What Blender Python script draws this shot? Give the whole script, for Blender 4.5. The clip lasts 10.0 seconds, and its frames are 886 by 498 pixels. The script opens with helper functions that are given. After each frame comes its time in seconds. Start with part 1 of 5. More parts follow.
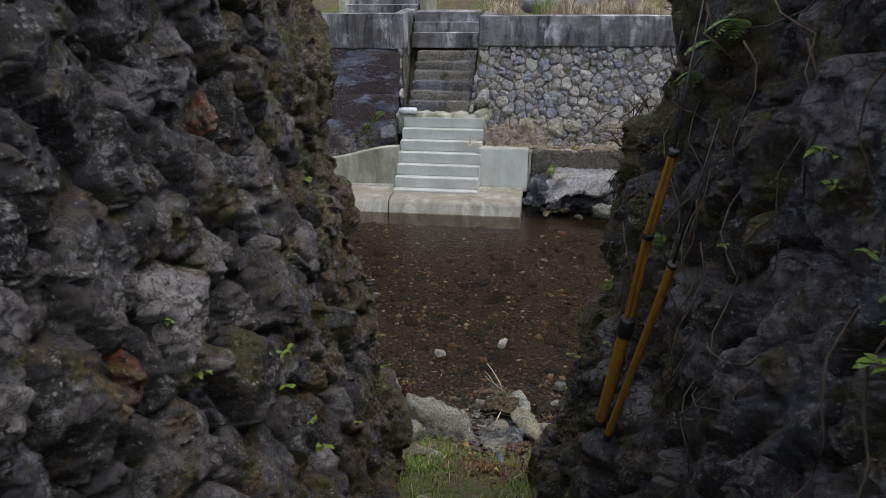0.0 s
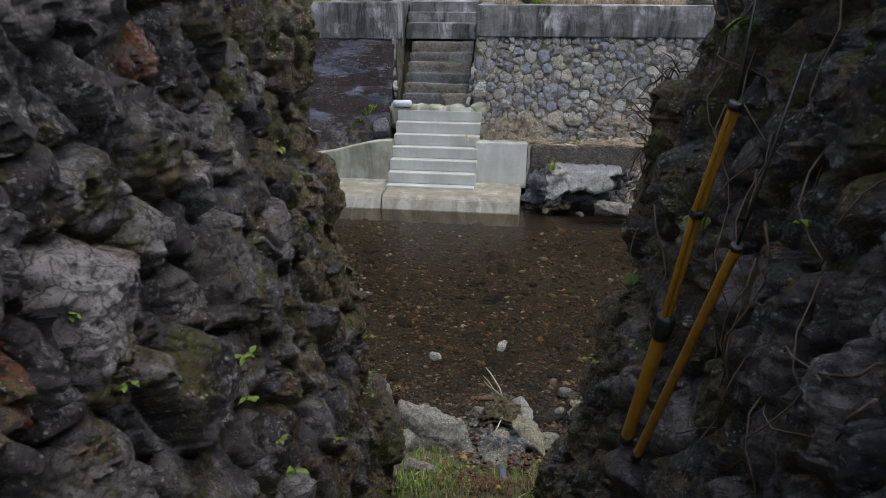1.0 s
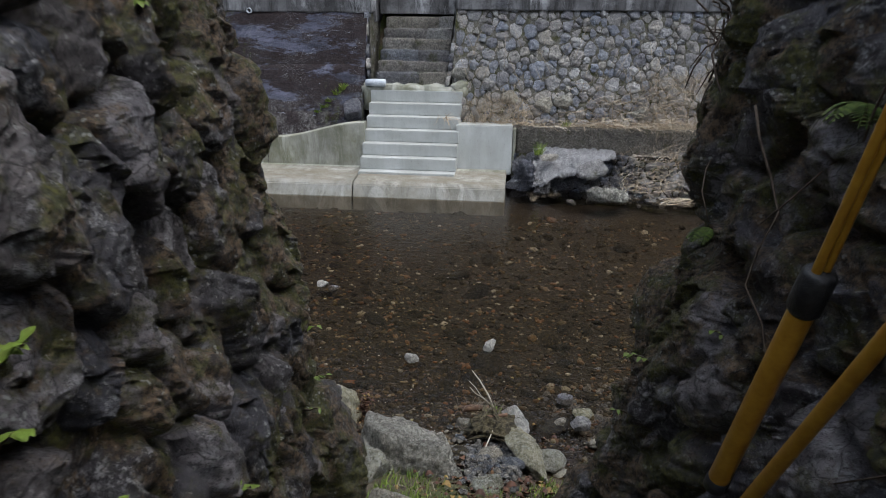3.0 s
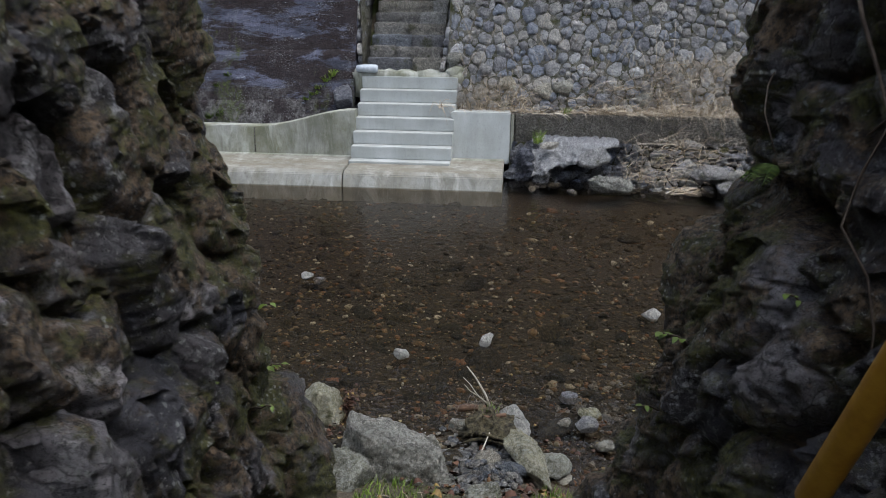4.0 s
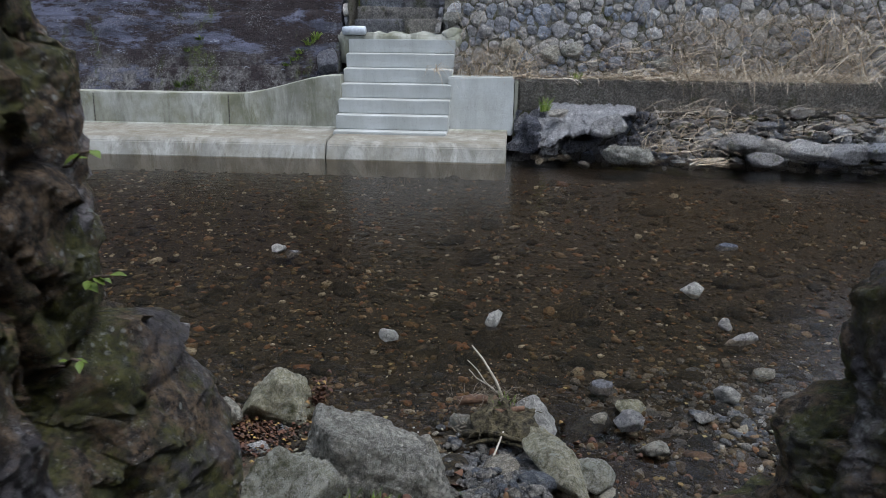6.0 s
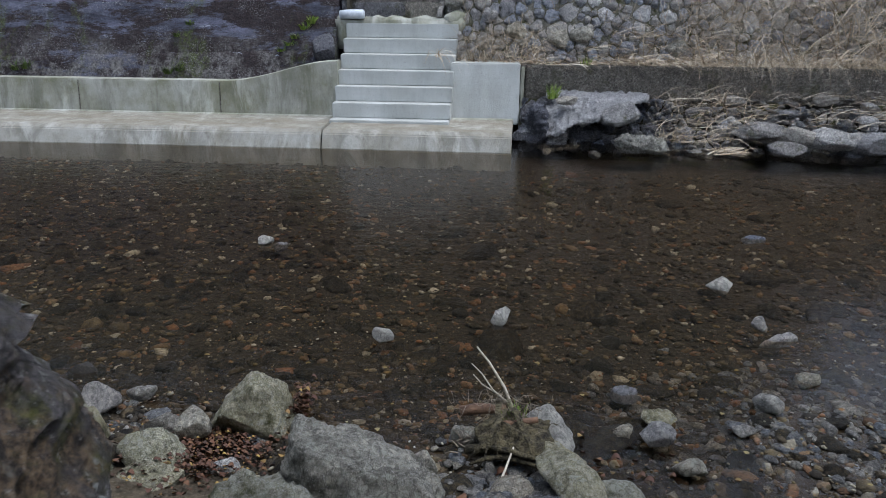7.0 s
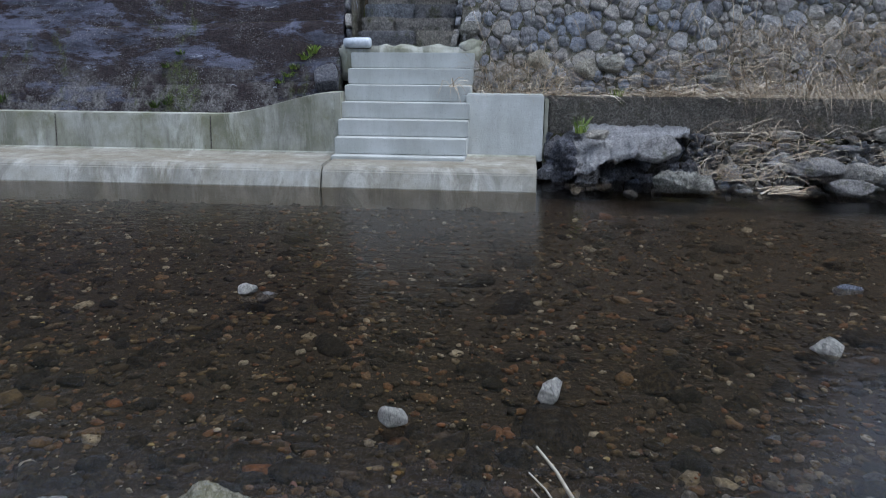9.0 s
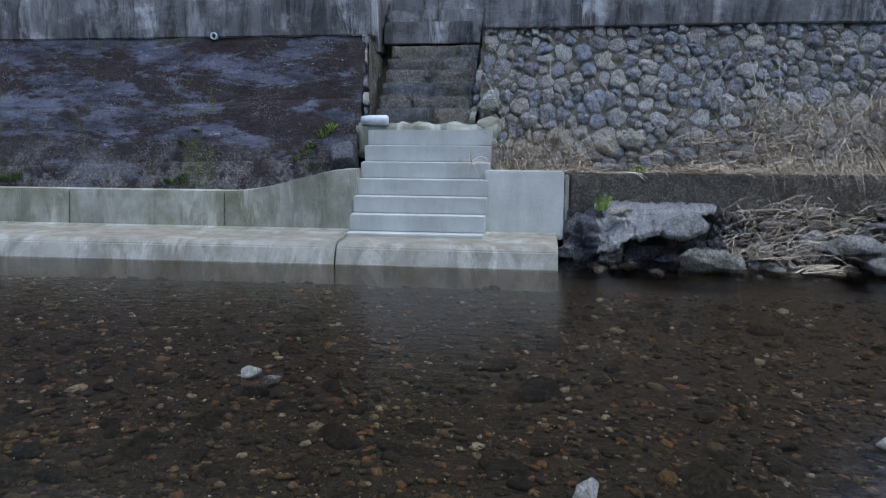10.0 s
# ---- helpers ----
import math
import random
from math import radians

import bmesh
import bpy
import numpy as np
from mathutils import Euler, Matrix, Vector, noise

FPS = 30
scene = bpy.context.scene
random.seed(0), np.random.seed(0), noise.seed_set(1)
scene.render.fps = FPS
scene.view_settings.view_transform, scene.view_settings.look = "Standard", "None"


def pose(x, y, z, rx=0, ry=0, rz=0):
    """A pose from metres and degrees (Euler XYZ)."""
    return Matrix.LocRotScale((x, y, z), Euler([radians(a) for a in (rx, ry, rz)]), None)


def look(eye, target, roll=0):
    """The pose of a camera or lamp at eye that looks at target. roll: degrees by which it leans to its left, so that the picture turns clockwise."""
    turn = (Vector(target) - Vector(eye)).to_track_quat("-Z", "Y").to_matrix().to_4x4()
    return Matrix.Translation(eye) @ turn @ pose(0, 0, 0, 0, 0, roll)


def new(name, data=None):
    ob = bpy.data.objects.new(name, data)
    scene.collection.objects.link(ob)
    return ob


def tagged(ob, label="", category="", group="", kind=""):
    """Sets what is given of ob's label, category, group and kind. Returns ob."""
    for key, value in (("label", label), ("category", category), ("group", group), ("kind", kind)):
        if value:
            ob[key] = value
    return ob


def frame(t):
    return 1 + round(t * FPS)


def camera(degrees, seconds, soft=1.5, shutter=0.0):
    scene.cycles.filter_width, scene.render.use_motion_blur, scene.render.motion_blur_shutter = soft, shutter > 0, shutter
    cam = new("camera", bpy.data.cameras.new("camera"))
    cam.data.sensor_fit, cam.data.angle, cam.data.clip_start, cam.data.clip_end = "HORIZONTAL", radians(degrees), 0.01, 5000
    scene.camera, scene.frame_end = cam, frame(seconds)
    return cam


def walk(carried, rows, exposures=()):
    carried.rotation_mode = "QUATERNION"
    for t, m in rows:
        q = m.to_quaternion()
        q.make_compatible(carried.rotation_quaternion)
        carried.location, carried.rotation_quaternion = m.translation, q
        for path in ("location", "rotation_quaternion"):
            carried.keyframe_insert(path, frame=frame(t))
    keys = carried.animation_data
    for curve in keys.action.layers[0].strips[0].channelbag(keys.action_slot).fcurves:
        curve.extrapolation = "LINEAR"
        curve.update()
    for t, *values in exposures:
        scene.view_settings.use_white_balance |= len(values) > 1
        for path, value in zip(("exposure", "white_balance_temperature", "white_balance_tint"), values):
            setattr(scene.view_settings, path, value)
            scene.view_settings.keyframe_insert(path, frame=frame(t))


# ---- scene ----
import collections

cam = camera(63.5, 10.0, soft=0.75, shutter=0.3)
PATH = [
    (0, (1.23, 0.168, 4.066), (0.948, 1.996, 3.307), -0.7),
    (0.5, (1.173, 0.395, 3.945), (0.899, 2.226, 3.187), -0.5),
    (1, (1.144, 0.61, 3.81), (0.878, 2.444, 3.056), -0.3),
    (1.5, (1.122, 0.841, 3.677), (0.864, 2.676, 2.923), -0.2),
    (2, (1.082, 1.066, 3.527), (0.842, 2.905, 2.778), -0.1),
    (2.5, (1.05, 1.291, 3.376), (0.826, 3.133, 2.629), 0.0),
    (2.7, (1.03, 1.388, 3.319), (0.814, 3.233, 2.576), 0.1),
    (3.8, (1.012, 1.9, 2.973), (0.812, 3.747, 2.232), 0.2),
    (4, (1.017, 1.971, 2.915), (0.815, 3.819, 2.178), 0.1),
    (4.5, (0.981, 2.2, 2.728), (0.783, 4.05, 1.994), 0.1),
    (5, (0.961, 2.422, 2.543), (0.765, 4.274, 1.813), 0.1),
    (5.5, (0.924, 2.657, 2.361), (0.732, 4.51, 1.634), 0.2),
    (5.7, (0.912, 2.755, 2.294), (0.724, 4.61, 1.57), 0.1),
    (7, (0.869, 3.328, 1.97), (0.672, 5.182, 1.246), 0.1),
    (7.5, (0.805, 3.586, 1.863), (0.608, 5.44, 1.139), 0.1),
    (8, (0.747, 3.848, 1.759), (0.55, 5.703, 1.036), 0.1),
    (8.5, (0.698, 4.068, 1.672), (0.495, 5.939, 0.995), 0.0),
    (9, (0.652, 4.284, 1.581), (0.437, 6.185, 0.997), 0.1),
    (9.5, (0.63, 4.465, 1.528), (0.4, 6.391, 1.044), 0.0),
    (10, (0.6, 4.562, 1.498), (0.335, 6.51, 1.131), -0.0),
]
walk(cam, [(t, look(eye, target, roll)) for t, eye, target, roll in PATH], exposures=[(0.0, 1.25, 6300, 10), (4.5, 1.38, 5900, 9), (7.5, 1.36, 5700, 9), (8.5, 1.34, 5600, 9), (10.0, 1.23, 5250, 9)])

# ---- light: a flat overcast winter sky ----
world = bpy.data.worlds.new("overcast_sky")
scene.world = world
world.use_nodes = True
wn, wl = world.node_tree.nodes, world.node_tree.links
sky = wn.new("ShaderNodeTexSky")
sky.sky_type, sky.sun_disc = "NISHITA", False
sky.sun_elevation, sky.sun_rotation = radians(68), radians(100)
sky.air_density, sky.dust_density, sky.ozone_density = 1.0, 4.0, 1.0
cloud = wn.new("ShaderNodeMix")
cloud.data_type = "RGBA"
cloud.inputs["Factor"].default_value = 0.7
cloud.inputs["B"].default_value = (4.5, 4.72, 5.2, 1)
wl.new(sky.outputs[0], cloud.inputs["A"])
wl.new(cloud.outputs["Result"], wn["Background"].inputs["Color"])
wn["Background"].inputs["Strength"].default_value = 0.1

sun_data = bpy.data.lights.new("sun", "SUN")
sun_data.energy, sun_data.angle, sun_data.color = 1.2, radians(60), (1.0, 0.97, 0.93)
sun = new("sun", sun_data)
sun.matrix_world = look((7.5, 1.0, 20), (0, 3.0, 0))


# ---- materials ----
def rgb(c):
    return (*c, 1.0)


class Nodes:
    """A small helper round one material's node tree; all textures run in world metres."""

    def __init__(self, name, rough=0.85, metal=0.0, spec=0.35):
        self.m = bpy.data.materials.new(name)
        self.m.use_nodes = True
        self.n, self.l = self.m.node_tree.nodes, self.m.node_tree.links
        self.b = self.n["Principled BSDF"]
        self.b.inputs["Roughness"].default_value = rough
        self.b.inputs["Metallic"].default_value = metal
        self.b.inputs["Specular IOR Level"].default_value = spec
        self.pos = self.n.new("ShaderNodeNewGeometry").outputs["Position"]

    def put(self, value, socket):
        if hasattr(value, "is_linked"):
            self.l.new(value, socket)
        else:
            socket.default_value = rgb(value) if isinstance(value, tuple) and len(value) == 3 and socket.type == "RGBA" else value

    def scaled(self, sx, sy, sz):
        mp = self.n.new("ShaderNodeMapping")
        mp.inputs["Scale"].default_value = (sx, sy, sz)
        self.l.new(self.pos, mp.inputs["Vector"])
        return mp.outputs[0]

    def noise(self, scale, detail=6, rough=0.6, lo=0.35, hi=0.65, at=None, dist=0.0):
        t = self.n.new("ShaderNodeTexNoise")
        t.inputs["Scale"].default_value, t.inputs["Detail"].default_value = scale, detail
        t.inputs["Roughness"].default_value, t.inputs["Distortion"].default_value = rough, dist
        self.l.new(at or self.pos, t.inputs["Vector"])
        return self.remap(t.outputs[0], lo, hi)

    def cells(self, scale, lo=0.0, hi=1.0, feature="F1", at=None):
        t = self.n.new("ShaderNodeTexVoronoi")
        t.feature = feature
        t.inputs["Scale"].default_value = scale
        self.l.new(at or self.pos, t.inputs["Vector"])
        return self.remap(t.outputs["Distance"], lo, hi)

    def warped(self, scale, amount):
        t, m, a = self.n.new("ShaderNodeTexNoise"), self.n.new("ShaderNodeVectorMath"), self.n.new("ShaderNodeVectorMath")
        t.inputs["Scale"].default_value, t.inputs["Detail"].default_value = scale, 4
        m.operation, a.operation = "SCALE", "ADD"
        m.inputs["Scale"].default_value = amount
        self.l.new(self.pos, t.inputs["Vector"])
        self.l.new(t.outputs["Color"], m.inputs[0])
        self.l.new(m.outputs[0], a.inputs[0])
        self.l.new(self.pos, a.inputs[1])
        return a.outputs[0]

    def remap(self, v, lo, hi, a=0.0, b=1.0):
        r = self.n.new("ShaderNodeMapRange")
        for k, x in (("From Min", lo), ("From Max", hi), ("To Min", a), ("To Max", b)):
            r.inputs[k].default_value = x
        self.l.new(v, r.inputs["Value"])
        return r.outputs[0]

    def mix(self, f, a, b, how="MIX"):
        x = self.n.new("ShaderNodeMix")
        x.data_type, x.blend_type = "RGBA", how
        self.put(f, x.inputs["Factor"])
        self.put(a, x.inputs["A"])
        self.put(b, x.inputs["B"])
        return x.outputs["Result"]

    def times(self, a, b, op="MULTIPLY"):
        x = self.n.new("ShaderNodeMath")
        x.operation = op
        self.put(a, x.inputs[0])
        self.put(b, x.inputs[1])
        return x.outputs[0]

    def ramp(self, v, *stops):
        r = self.n.new("ShaderNodeValToRGB")
        e = r.color_ramp.elements
        while len(e) < len(stops):
            e.new(0.5)
        for k, (p, c) in enumerate(stops):
            e[k].position, e[k].color = p, rgb(c)
        self.l.new(v, r.inputs[0])
        return r.outputs[0]

    def random(self):
        return self.n.new("ShaderNodeObjectInfo").outputs["Random"]

    def island(self):
        return self.n.new("ShaderNodeNewGeometry").outputs["Random Per Island"]

    def height(self):
        s = self.n.new("ShaderNodeSeparateXYZ")
        self.l.new(self.pos, s.inputs[0])
        return s.outputs["Z"]

    def upward(self):
        s = self.n.new("ShaderNodeSeparateXYZ")
        self.l.new(self.n.new("ShaderNodeNewGeometry").outputs["Normal"], s.inputs[0])
        return s.outputs["Z"]

    def bump(self, v, strength=0.5, metres=0.01):
        x = self.n.new("ShaderNodeBump")
        x.inputs["Strength"].default_value, x.inputs["Distance"].default_value = strength, metres
        self.l.new(v, x.inputs["Height"])
        if self.b.inputs["Normal"].is_linked:
            self.l.new(self.b.inputs["Normal"].links[0].from_socket, x.inputs["Normal"])
        self.l.new(x.outputs[0], self.b.inputs["Normal"])

    def done(self, colour, rough=None):
        self.put(colour, self.b.inputs["Base Color"])
        if rough is not None:
            self.put(rough, self.b.inputs["Roughness"])
        return self.m


def rock_material(name, dark, mid, light, moss=0.0, rust=0.0, lichen=0.3, wet=0.0, per="object", grain=55, tone=(0.62, 1.4), veins=0.5):
    k = Nodes(name, rough=0.85 - 0.45 * wet)
    rnd = k.random() if per == "object" else k.island()
    c = k.mix(k.noise(8, 8, 0.75, 0.36, 0.64), dark, mid)
    c = k.mix(k.times(k.noise(grain * 0.5, 7, 0.8, 0.47, 0.6), 0.85), c, light)
    c = k.mix(k.times(k.noise(grain * 0.75, 7, 0.8, 0.49, 0.6, k.scaled(1.3, 1, 0.8)), 0.8), c, tuple(v * 0.55 for v in dark))
    c = k.mix(k.times(k.noise(grain * 2.2, 5, 0.75, 0.54, 0.64), 0.7), c, tuple(min(0.7, v * 1.25) for v in light))
    c = k.mix(k.times(k.noise(3.1, 4, 0.6, 0.48, 0.66), 0.45), c, dark)
    lo, hi = tone
    cool = (0.42 + lo / 2, 0.48 + lo / 2, 0.60 + lo / 2) if lo < 0.8 else (0.96, 0.96, 0.95)
    c = k.mix(1.0, c, k.ramp(rnd, (0.0, (lo, lo, lo * 1.08)), (0.3, (1.03, 0.95, 0.84)), (0.55, cool), (0.8, (1.12, 1.03, 0.88)), (1.0, (hi, hi * 0.98, hi * 0.94))), "MULTIPLY")
    if lichen:
        spots = k.times(k.noise(30, 4, 0.6, 0.55, 0.6), k.noise(5.3, 3, 0.5, 0.42, 0.58))
        c = k.mix(k.times(spots, lichen), c, (0.5, 0.5, 0.43))
    if veins:
        c = k.mix(k.times(k.cells(14, 0.022, 0.0, "DISTANCE_TO_EDGE", k.warped(6, 0.14)), veins), c, tuple(v * 0.4 for v in dark))
    if moss:
        patch = k.times(k.noise(4.2, 7, 0.7, 0.64 - 0.22 * moss, 0.74 - 0.2 * moss), k.remap(k.upward(), -0.75, 0.35))
        c = k.mix(patch, c, k.mix(k.noise(60, 4), (0.022, 0.026, 0.009), (0.11, 0.11, 0.03)))
    k.bump(k.noise(10, 8, 0.75, 0.2, 0.8), 1.0, 0.06)
    k.bump(k.noise(38, 9, 0.85, 0.25, 0.75), 1.0, 0.025)
    k.bump(k.noise(120, 6, 0.8, 0.3, 0.7), 1.0, 0.009)
    return k.done(c, k.remap(k.noise(20), 0, 1, 0.62 - 0.4 * wet, 0.95 - 0.35 * wet))


def concrete_material(name, base, stain, streaks=0.4, dark=0.3, moss=0.0, blot=0.0, scale=1.0, silt=0.0):
    k = Nodes(name, rough=0.85, spec=0.3)
    c = k.mix(k.noise(2.3 * scale, 7, 0.65), base, stain)
    runs = k.noise(1.0, 9, 0.72, 0.45, 0.6, k.scaled(3.4 * scale, 3, 0.6), 0.5)
    c = k.mix(k.times(runs, streaks), c, tuple(v * 0.38 for v in stain))
    c = k.mix(k.times(k.noise(1.0, 7, 0.7, 0.52, 0.62, k.scaled(2.6, 2, 0.8), 0.5), streaks * 0.8), c, tuple(min(0.6, v * 1.7) for v in base))
    if blot:
        c = k.mix(k.times(k.noise(1.5, 9, 0.75, 0.43, 0.51, k.scaled(0.8, 1, 1.5)), blot), c, k.mix(k.noise(30, 6, 0.75), (0.007, 0.006, 0.007), (0.034, 0.027, 0.025)))
        c = k.mix(k.times(k.times(k.noise(40, 6, 0.8, 0.54, 0.64), k.noise(2.1, 4, 0.6, 0.48, 0.6)), 0.6 * blot), c, (0.26, 0.255, 0.265))
        c = k.mix(k.times(k.noise(1.0, 6, 0.7, 0.6, 0.68, k.scaled(1.1, 1, 5.0)), 0.6 * blot), c, (0.24, 0.25, 0.29))
    if moss:
        m = k.times(k.noise(3.4, 8, 0.7, 0.6 - 0.12 * moss, 0.68), moss)
        c = k.mix(m, c, k.mix(k.noise(50, 4), (0.03, 0.04, 0.01), (0.12, 0.13, 0.035)))
    # darkens upward faces: settled silt on the toe, dimmed top light on the treads
    if silt:
        lies = k.times(k.remap(k.upward(), 0.6, 0.95), k.noise(3.0, 6, 0.7, 0.3, 0.6, k.scaled(0.5, 1.6, 1)))
        c = k.mix(k.times(lies, silt), c, (0.15, 0.125, 0.085))
    c = k.mix(k.times(k.noise(120, 3, 0.6, 0.62, 0.72), dark), c, (0.05, 0.048, 0.045))
    k.bump(k.noise(6 * scale, 6, 0.7, 0.2, 0.8), 0.4, 0.012 + 0.02 * blot)
    k.bump(k.noise(90, 6, 0.7, 0.3, 0.7), 0.5, 0.003)
    return k.done(c, k.remap(k.noise(8), 0, 1, 0.6, 0.9))


def revetment_material():
    """Old sloping concrete: bare blue-grey skin, black-brown crust in slanting bands, moss runs, pale lime flecks."""
    k = Nodes("black_stained_concrete", rough=0.7, spec=0.2)
    mp = k.n.new("ShaderNodeMapping")
    mp.inputs["Rotation"].default_value, mp.inputs["Scale"].default_value = (0, radians(-14), 0), (0.55, 1.0, 2.0)
    k.l.new(k.pos, mp.inputs["Vector"])
    slant = mp.outputs[0]
    c = k.mix(k.noise(2.2, 9, 0.72, 0.38, 0.62, slant), (0.03, 0.031, 0.043), (0.118, 0.123, 0.17))
    c = k.mix(k.times(k.noise(1.0, 8, 0.75, 0.57, 0.66, k.scaled(4, 3, 0.7), 0.4), 0.5), c, (0.17, 0.175, 0.20))
    crust = k.mix(k.noise(38, 6, 0.8, 0.35, 0.65), (0.004, 0.003, 0.003), (0.036, 0.023, 0.021))
    c = k.mix(k.times(k.noise(1.15, 10, 0.74, 0.46, 0.505, slant, 0.3), 0.95), c, crust)
    c = k.mix(k.times(k.noise(2.6, 9, 0.8, 0.54, 0.58, slant), 0.85), c, crust)
    low = k.remap(k.height(), 1.25, 0.75)
    c = k.mix(k.times(low, k.noise(4.0, 8, 0.75, 0.45, 0.56)), c, k.mix(k.noise(30, 6), (0.045, 0.042, 0.04), (0.19, 0.18, 0.17)))
    green = k.times(k.noise(1.0, 7, 0.7, 0.56, 0.63, k.scaled(1.6, 1, 0.55), 0.3), k.noise(14, 6, 0.75, 0.4, 0.6))
    c = k.mix(k.times(green, 0.9), c, k.mix(k.noise(50, 4), (0.02, 0.03, 0.006), (0.085, 0.10, 0.022)))
    c = k.mix(k.times(k.times(k.noise(46, 6, 0.85, 0.55, 0.62), k.noise(2.4, 5, 0.6, 0.48, 0.6)), 0.8), c, (0.28, 0.275, 0.28))
    c = k.mix(k.times(k.noise(1.0, 8, 0.8, 0.62, 0.66, k.scaled(2.2, 1, 9.0), 0.6), 0.8), c, (0.33, 0.35, 0.40))
    k.bump(k.noise(5, 8, 0.75, 0.2, 0.8), 0.8, 0.04)
    k.bump(k.noise(45, 7, 0.8, 0.3, 0.7), 0.7, 0.010)
    return k.done(c, k.remap(k.noise(6), 0, 1, 0.5, 0.85))


def plain_material(name, a, b, scale=30, rough=0.7, bump=0.3, depth=0.003, per_island=False, metal=0.0):
    k = Nodes(name, rough=rough, metal=metal)
    c = k.mix(k.noise(scale, 5, 0.65), a, b)
    if per_island:
        c = k.mix(1.0, c, k.ramp(k.island(), (0, (0.55, 0.5, 0.5)), (0.5, (1, 1, 1)), (1, (1.4, 1.35, 1.2))), "MULTIPLY")
    k.bump(k.noise(scale * 2, 5), bump, depth)
    return k.done(c)


def leaf_material(name, stops, rough=0.55):
    k = Nodes(name, rough=rough)
    c = k.ramp(k.island(), *stops)
    c = k.mix(k.times(k.noise(70, 3), 0.4), c, (0.05, 0.03, 0.01))
    k.m.node_tree.nodes["Principled BSDF"].inputs["Transmission Weight"].default_value = 0.0
    return k.done(c)


def passage_material(name, earth):
    k = Nodes(name, rough=0.8)
    rnd = k.random()
    c = k.mix(k.noise(5, 7, 0.65, 0.35, 0.65), (0.066, 0.062, 0.070), (0.20, 0.19, 0.203))
    tone = k.ramp(rnd, (0.0, (0.32, 0.30, 0.32)), (0.3, (0.66, 0.62, 0.6)), (0.5, (0.55, 0.58, 0.66)), (0.68, (0.95, 0.88, 0.8)), (0.86, (1.5, 1.46, 1.42)), (1.0, (2.7, 2.6, 2.45)))
    c = k.mix(1.0, c, tone, "MULTIPLY")
    # a few stones with rusty iron stains
    y = k.n.new("ShaderNodeSeparateXYZ")
    k.l.new(k.pos, y.inputs[0])
    pick = k.times(k.times(k.remap(rnd, 0.60, 0.603), k.remap(rnd, 0.643, 0.64)), k.remap(y.outputs["Y"], 2.9, 2.5))
    c = k.mix(k.times(pick, k.noise(7, 6, 0.65, 0.40, 0.56)), c, k.mix(k.noise(40, 5), (0.10, 0.035, 0.016), (0.30, 0.11, 0.045)))
    # dark pits, pale mineral flecks and angular cracks
    c = k.mix(k.times(k.noise(24, 7, 0.8, 0.50, 0.60), 0.7), c, (0.016, 0.014, 0.014))
    c = k.mix(k.times(k.times(k.noise(32, 8, 0.85, 0.51, 0.58), k.noise(4.5, 4, 0.6, 0.47, 0.60)), 0.85), c, (0.44, 0.435, 0.44))
    c = k.mix(k.times(k.noise(10, 9, 0.82, 0.58, 0.63, k.scaled(1.5, 1.5, 0.6)), 0.7), c, (0.38, 0.375, 0.37))
    crack = k.cells(9, 0.03, 0.0, "DISTANCE_TO_EDGE", k.warped(9, 0.10))
    c = k.mix(k.times(crack, 0.75), c, (0.012, 0.010, 0.010))
    # brown algae and moss, thicker towards the river end of the wall
    more = k.remap(y.outputs["Y"], 1.8, 4.1, earth - 0.04, earth + 0.11)
    film = k.remap(k.times(k.noise(3.6, 8, 0.72, 0.0, 1.0), more, "ADD"), 0.53, 0.61)
    moss = k.mix(k.noise(42, 6, 0.8, 0.43, 0.59), (0.018, 0.012, 0.008), (0.24, 0.165, 0.095))
    moss = k.mix(k.noise(7, 5, 0.7, 0.46, 0.55), moss, k.mix(k.noise(60, 4), (0.02, 0.024, 0.006), (0.14, 0.135, 0.03)))
    c = k.mix(k.times(film, 0.92), c, moss)
    # round pale lichen spots, in colonies
    spots = k.times(k.cells(46, 0.30, 0.18, at=k.warped(30, 0.03)), k.noise(6.3, 4, 0.6, 0.52, 0.60))
    c = k.mix(k.times(spots, 0.8), c, (0.40, 0.41, 0.38))
    c = k.mix(k.times(k.noise(75, 6, 0.8, 0.58, 0.63), 0.7), c, (0.40, 0.39, 0.36))
    c = k.mix(k.times(k.noise(140, 5, 0.8, 0.53, 0.62), 0.8), c, (0.010, 0.009, 0.008))
    k.bump(crack, -0.8, 0.02)
    k.bump(k.noise(16, 8, 0.8, 0.2, 0.8), 1.0, 0.024)
    k.bump(k.noise(60, 9, 0.9, 0.25, 0.75), 1.0, 0.016)
    return k.done(c, k.remap(k.noise(20), 0, 1, 0.42, 0.85))


M_PASS = passage_material("passage_rock", 0.03)
M_EARTH = passage_material("mossy_wall_earth", 0.11)
M_JOINT = rock_material("dark_joint_earth", (0.018, 0.015, 0.012), (0.055, 0.044, 0.032), (0.11, 0.095, 0.07), moss=0.7, lichen=0.0, per="island")
M_REVET = rock_material("revetment_rock", (0.22, 0.226, 0.25), (0.47, 0.474, 0.495), (0.70, 0.70, 0.70), moss=0.2, lichen=0.4, tone=(0.6, 1.35))
M_MORTAR = rock_material("old_mortar", (0.12, 0.106, 0.072), (0.29, 0.25, 0.17), (0.38, 0.345, 0.27), moss=0.5, lichen=0.1, per="island")
M_BOULDER = rock_material("bank_boulder", (0.14, 0.134, 0.114), (0.43, 0.413, 0.36), (0.68, 0.66, 0.58), moss=0.2, lichen=0.6, tone=(0.85, 1.25))
M_YELLOWROCK = rock_material("lichened_boulder", (0.20, 0.197, 0.13), (0.50, 0.49, 0.35), (0.64, 0.63, 0.53), moss=0.3, lichen=0.7, tone=(0.9, 1.2))
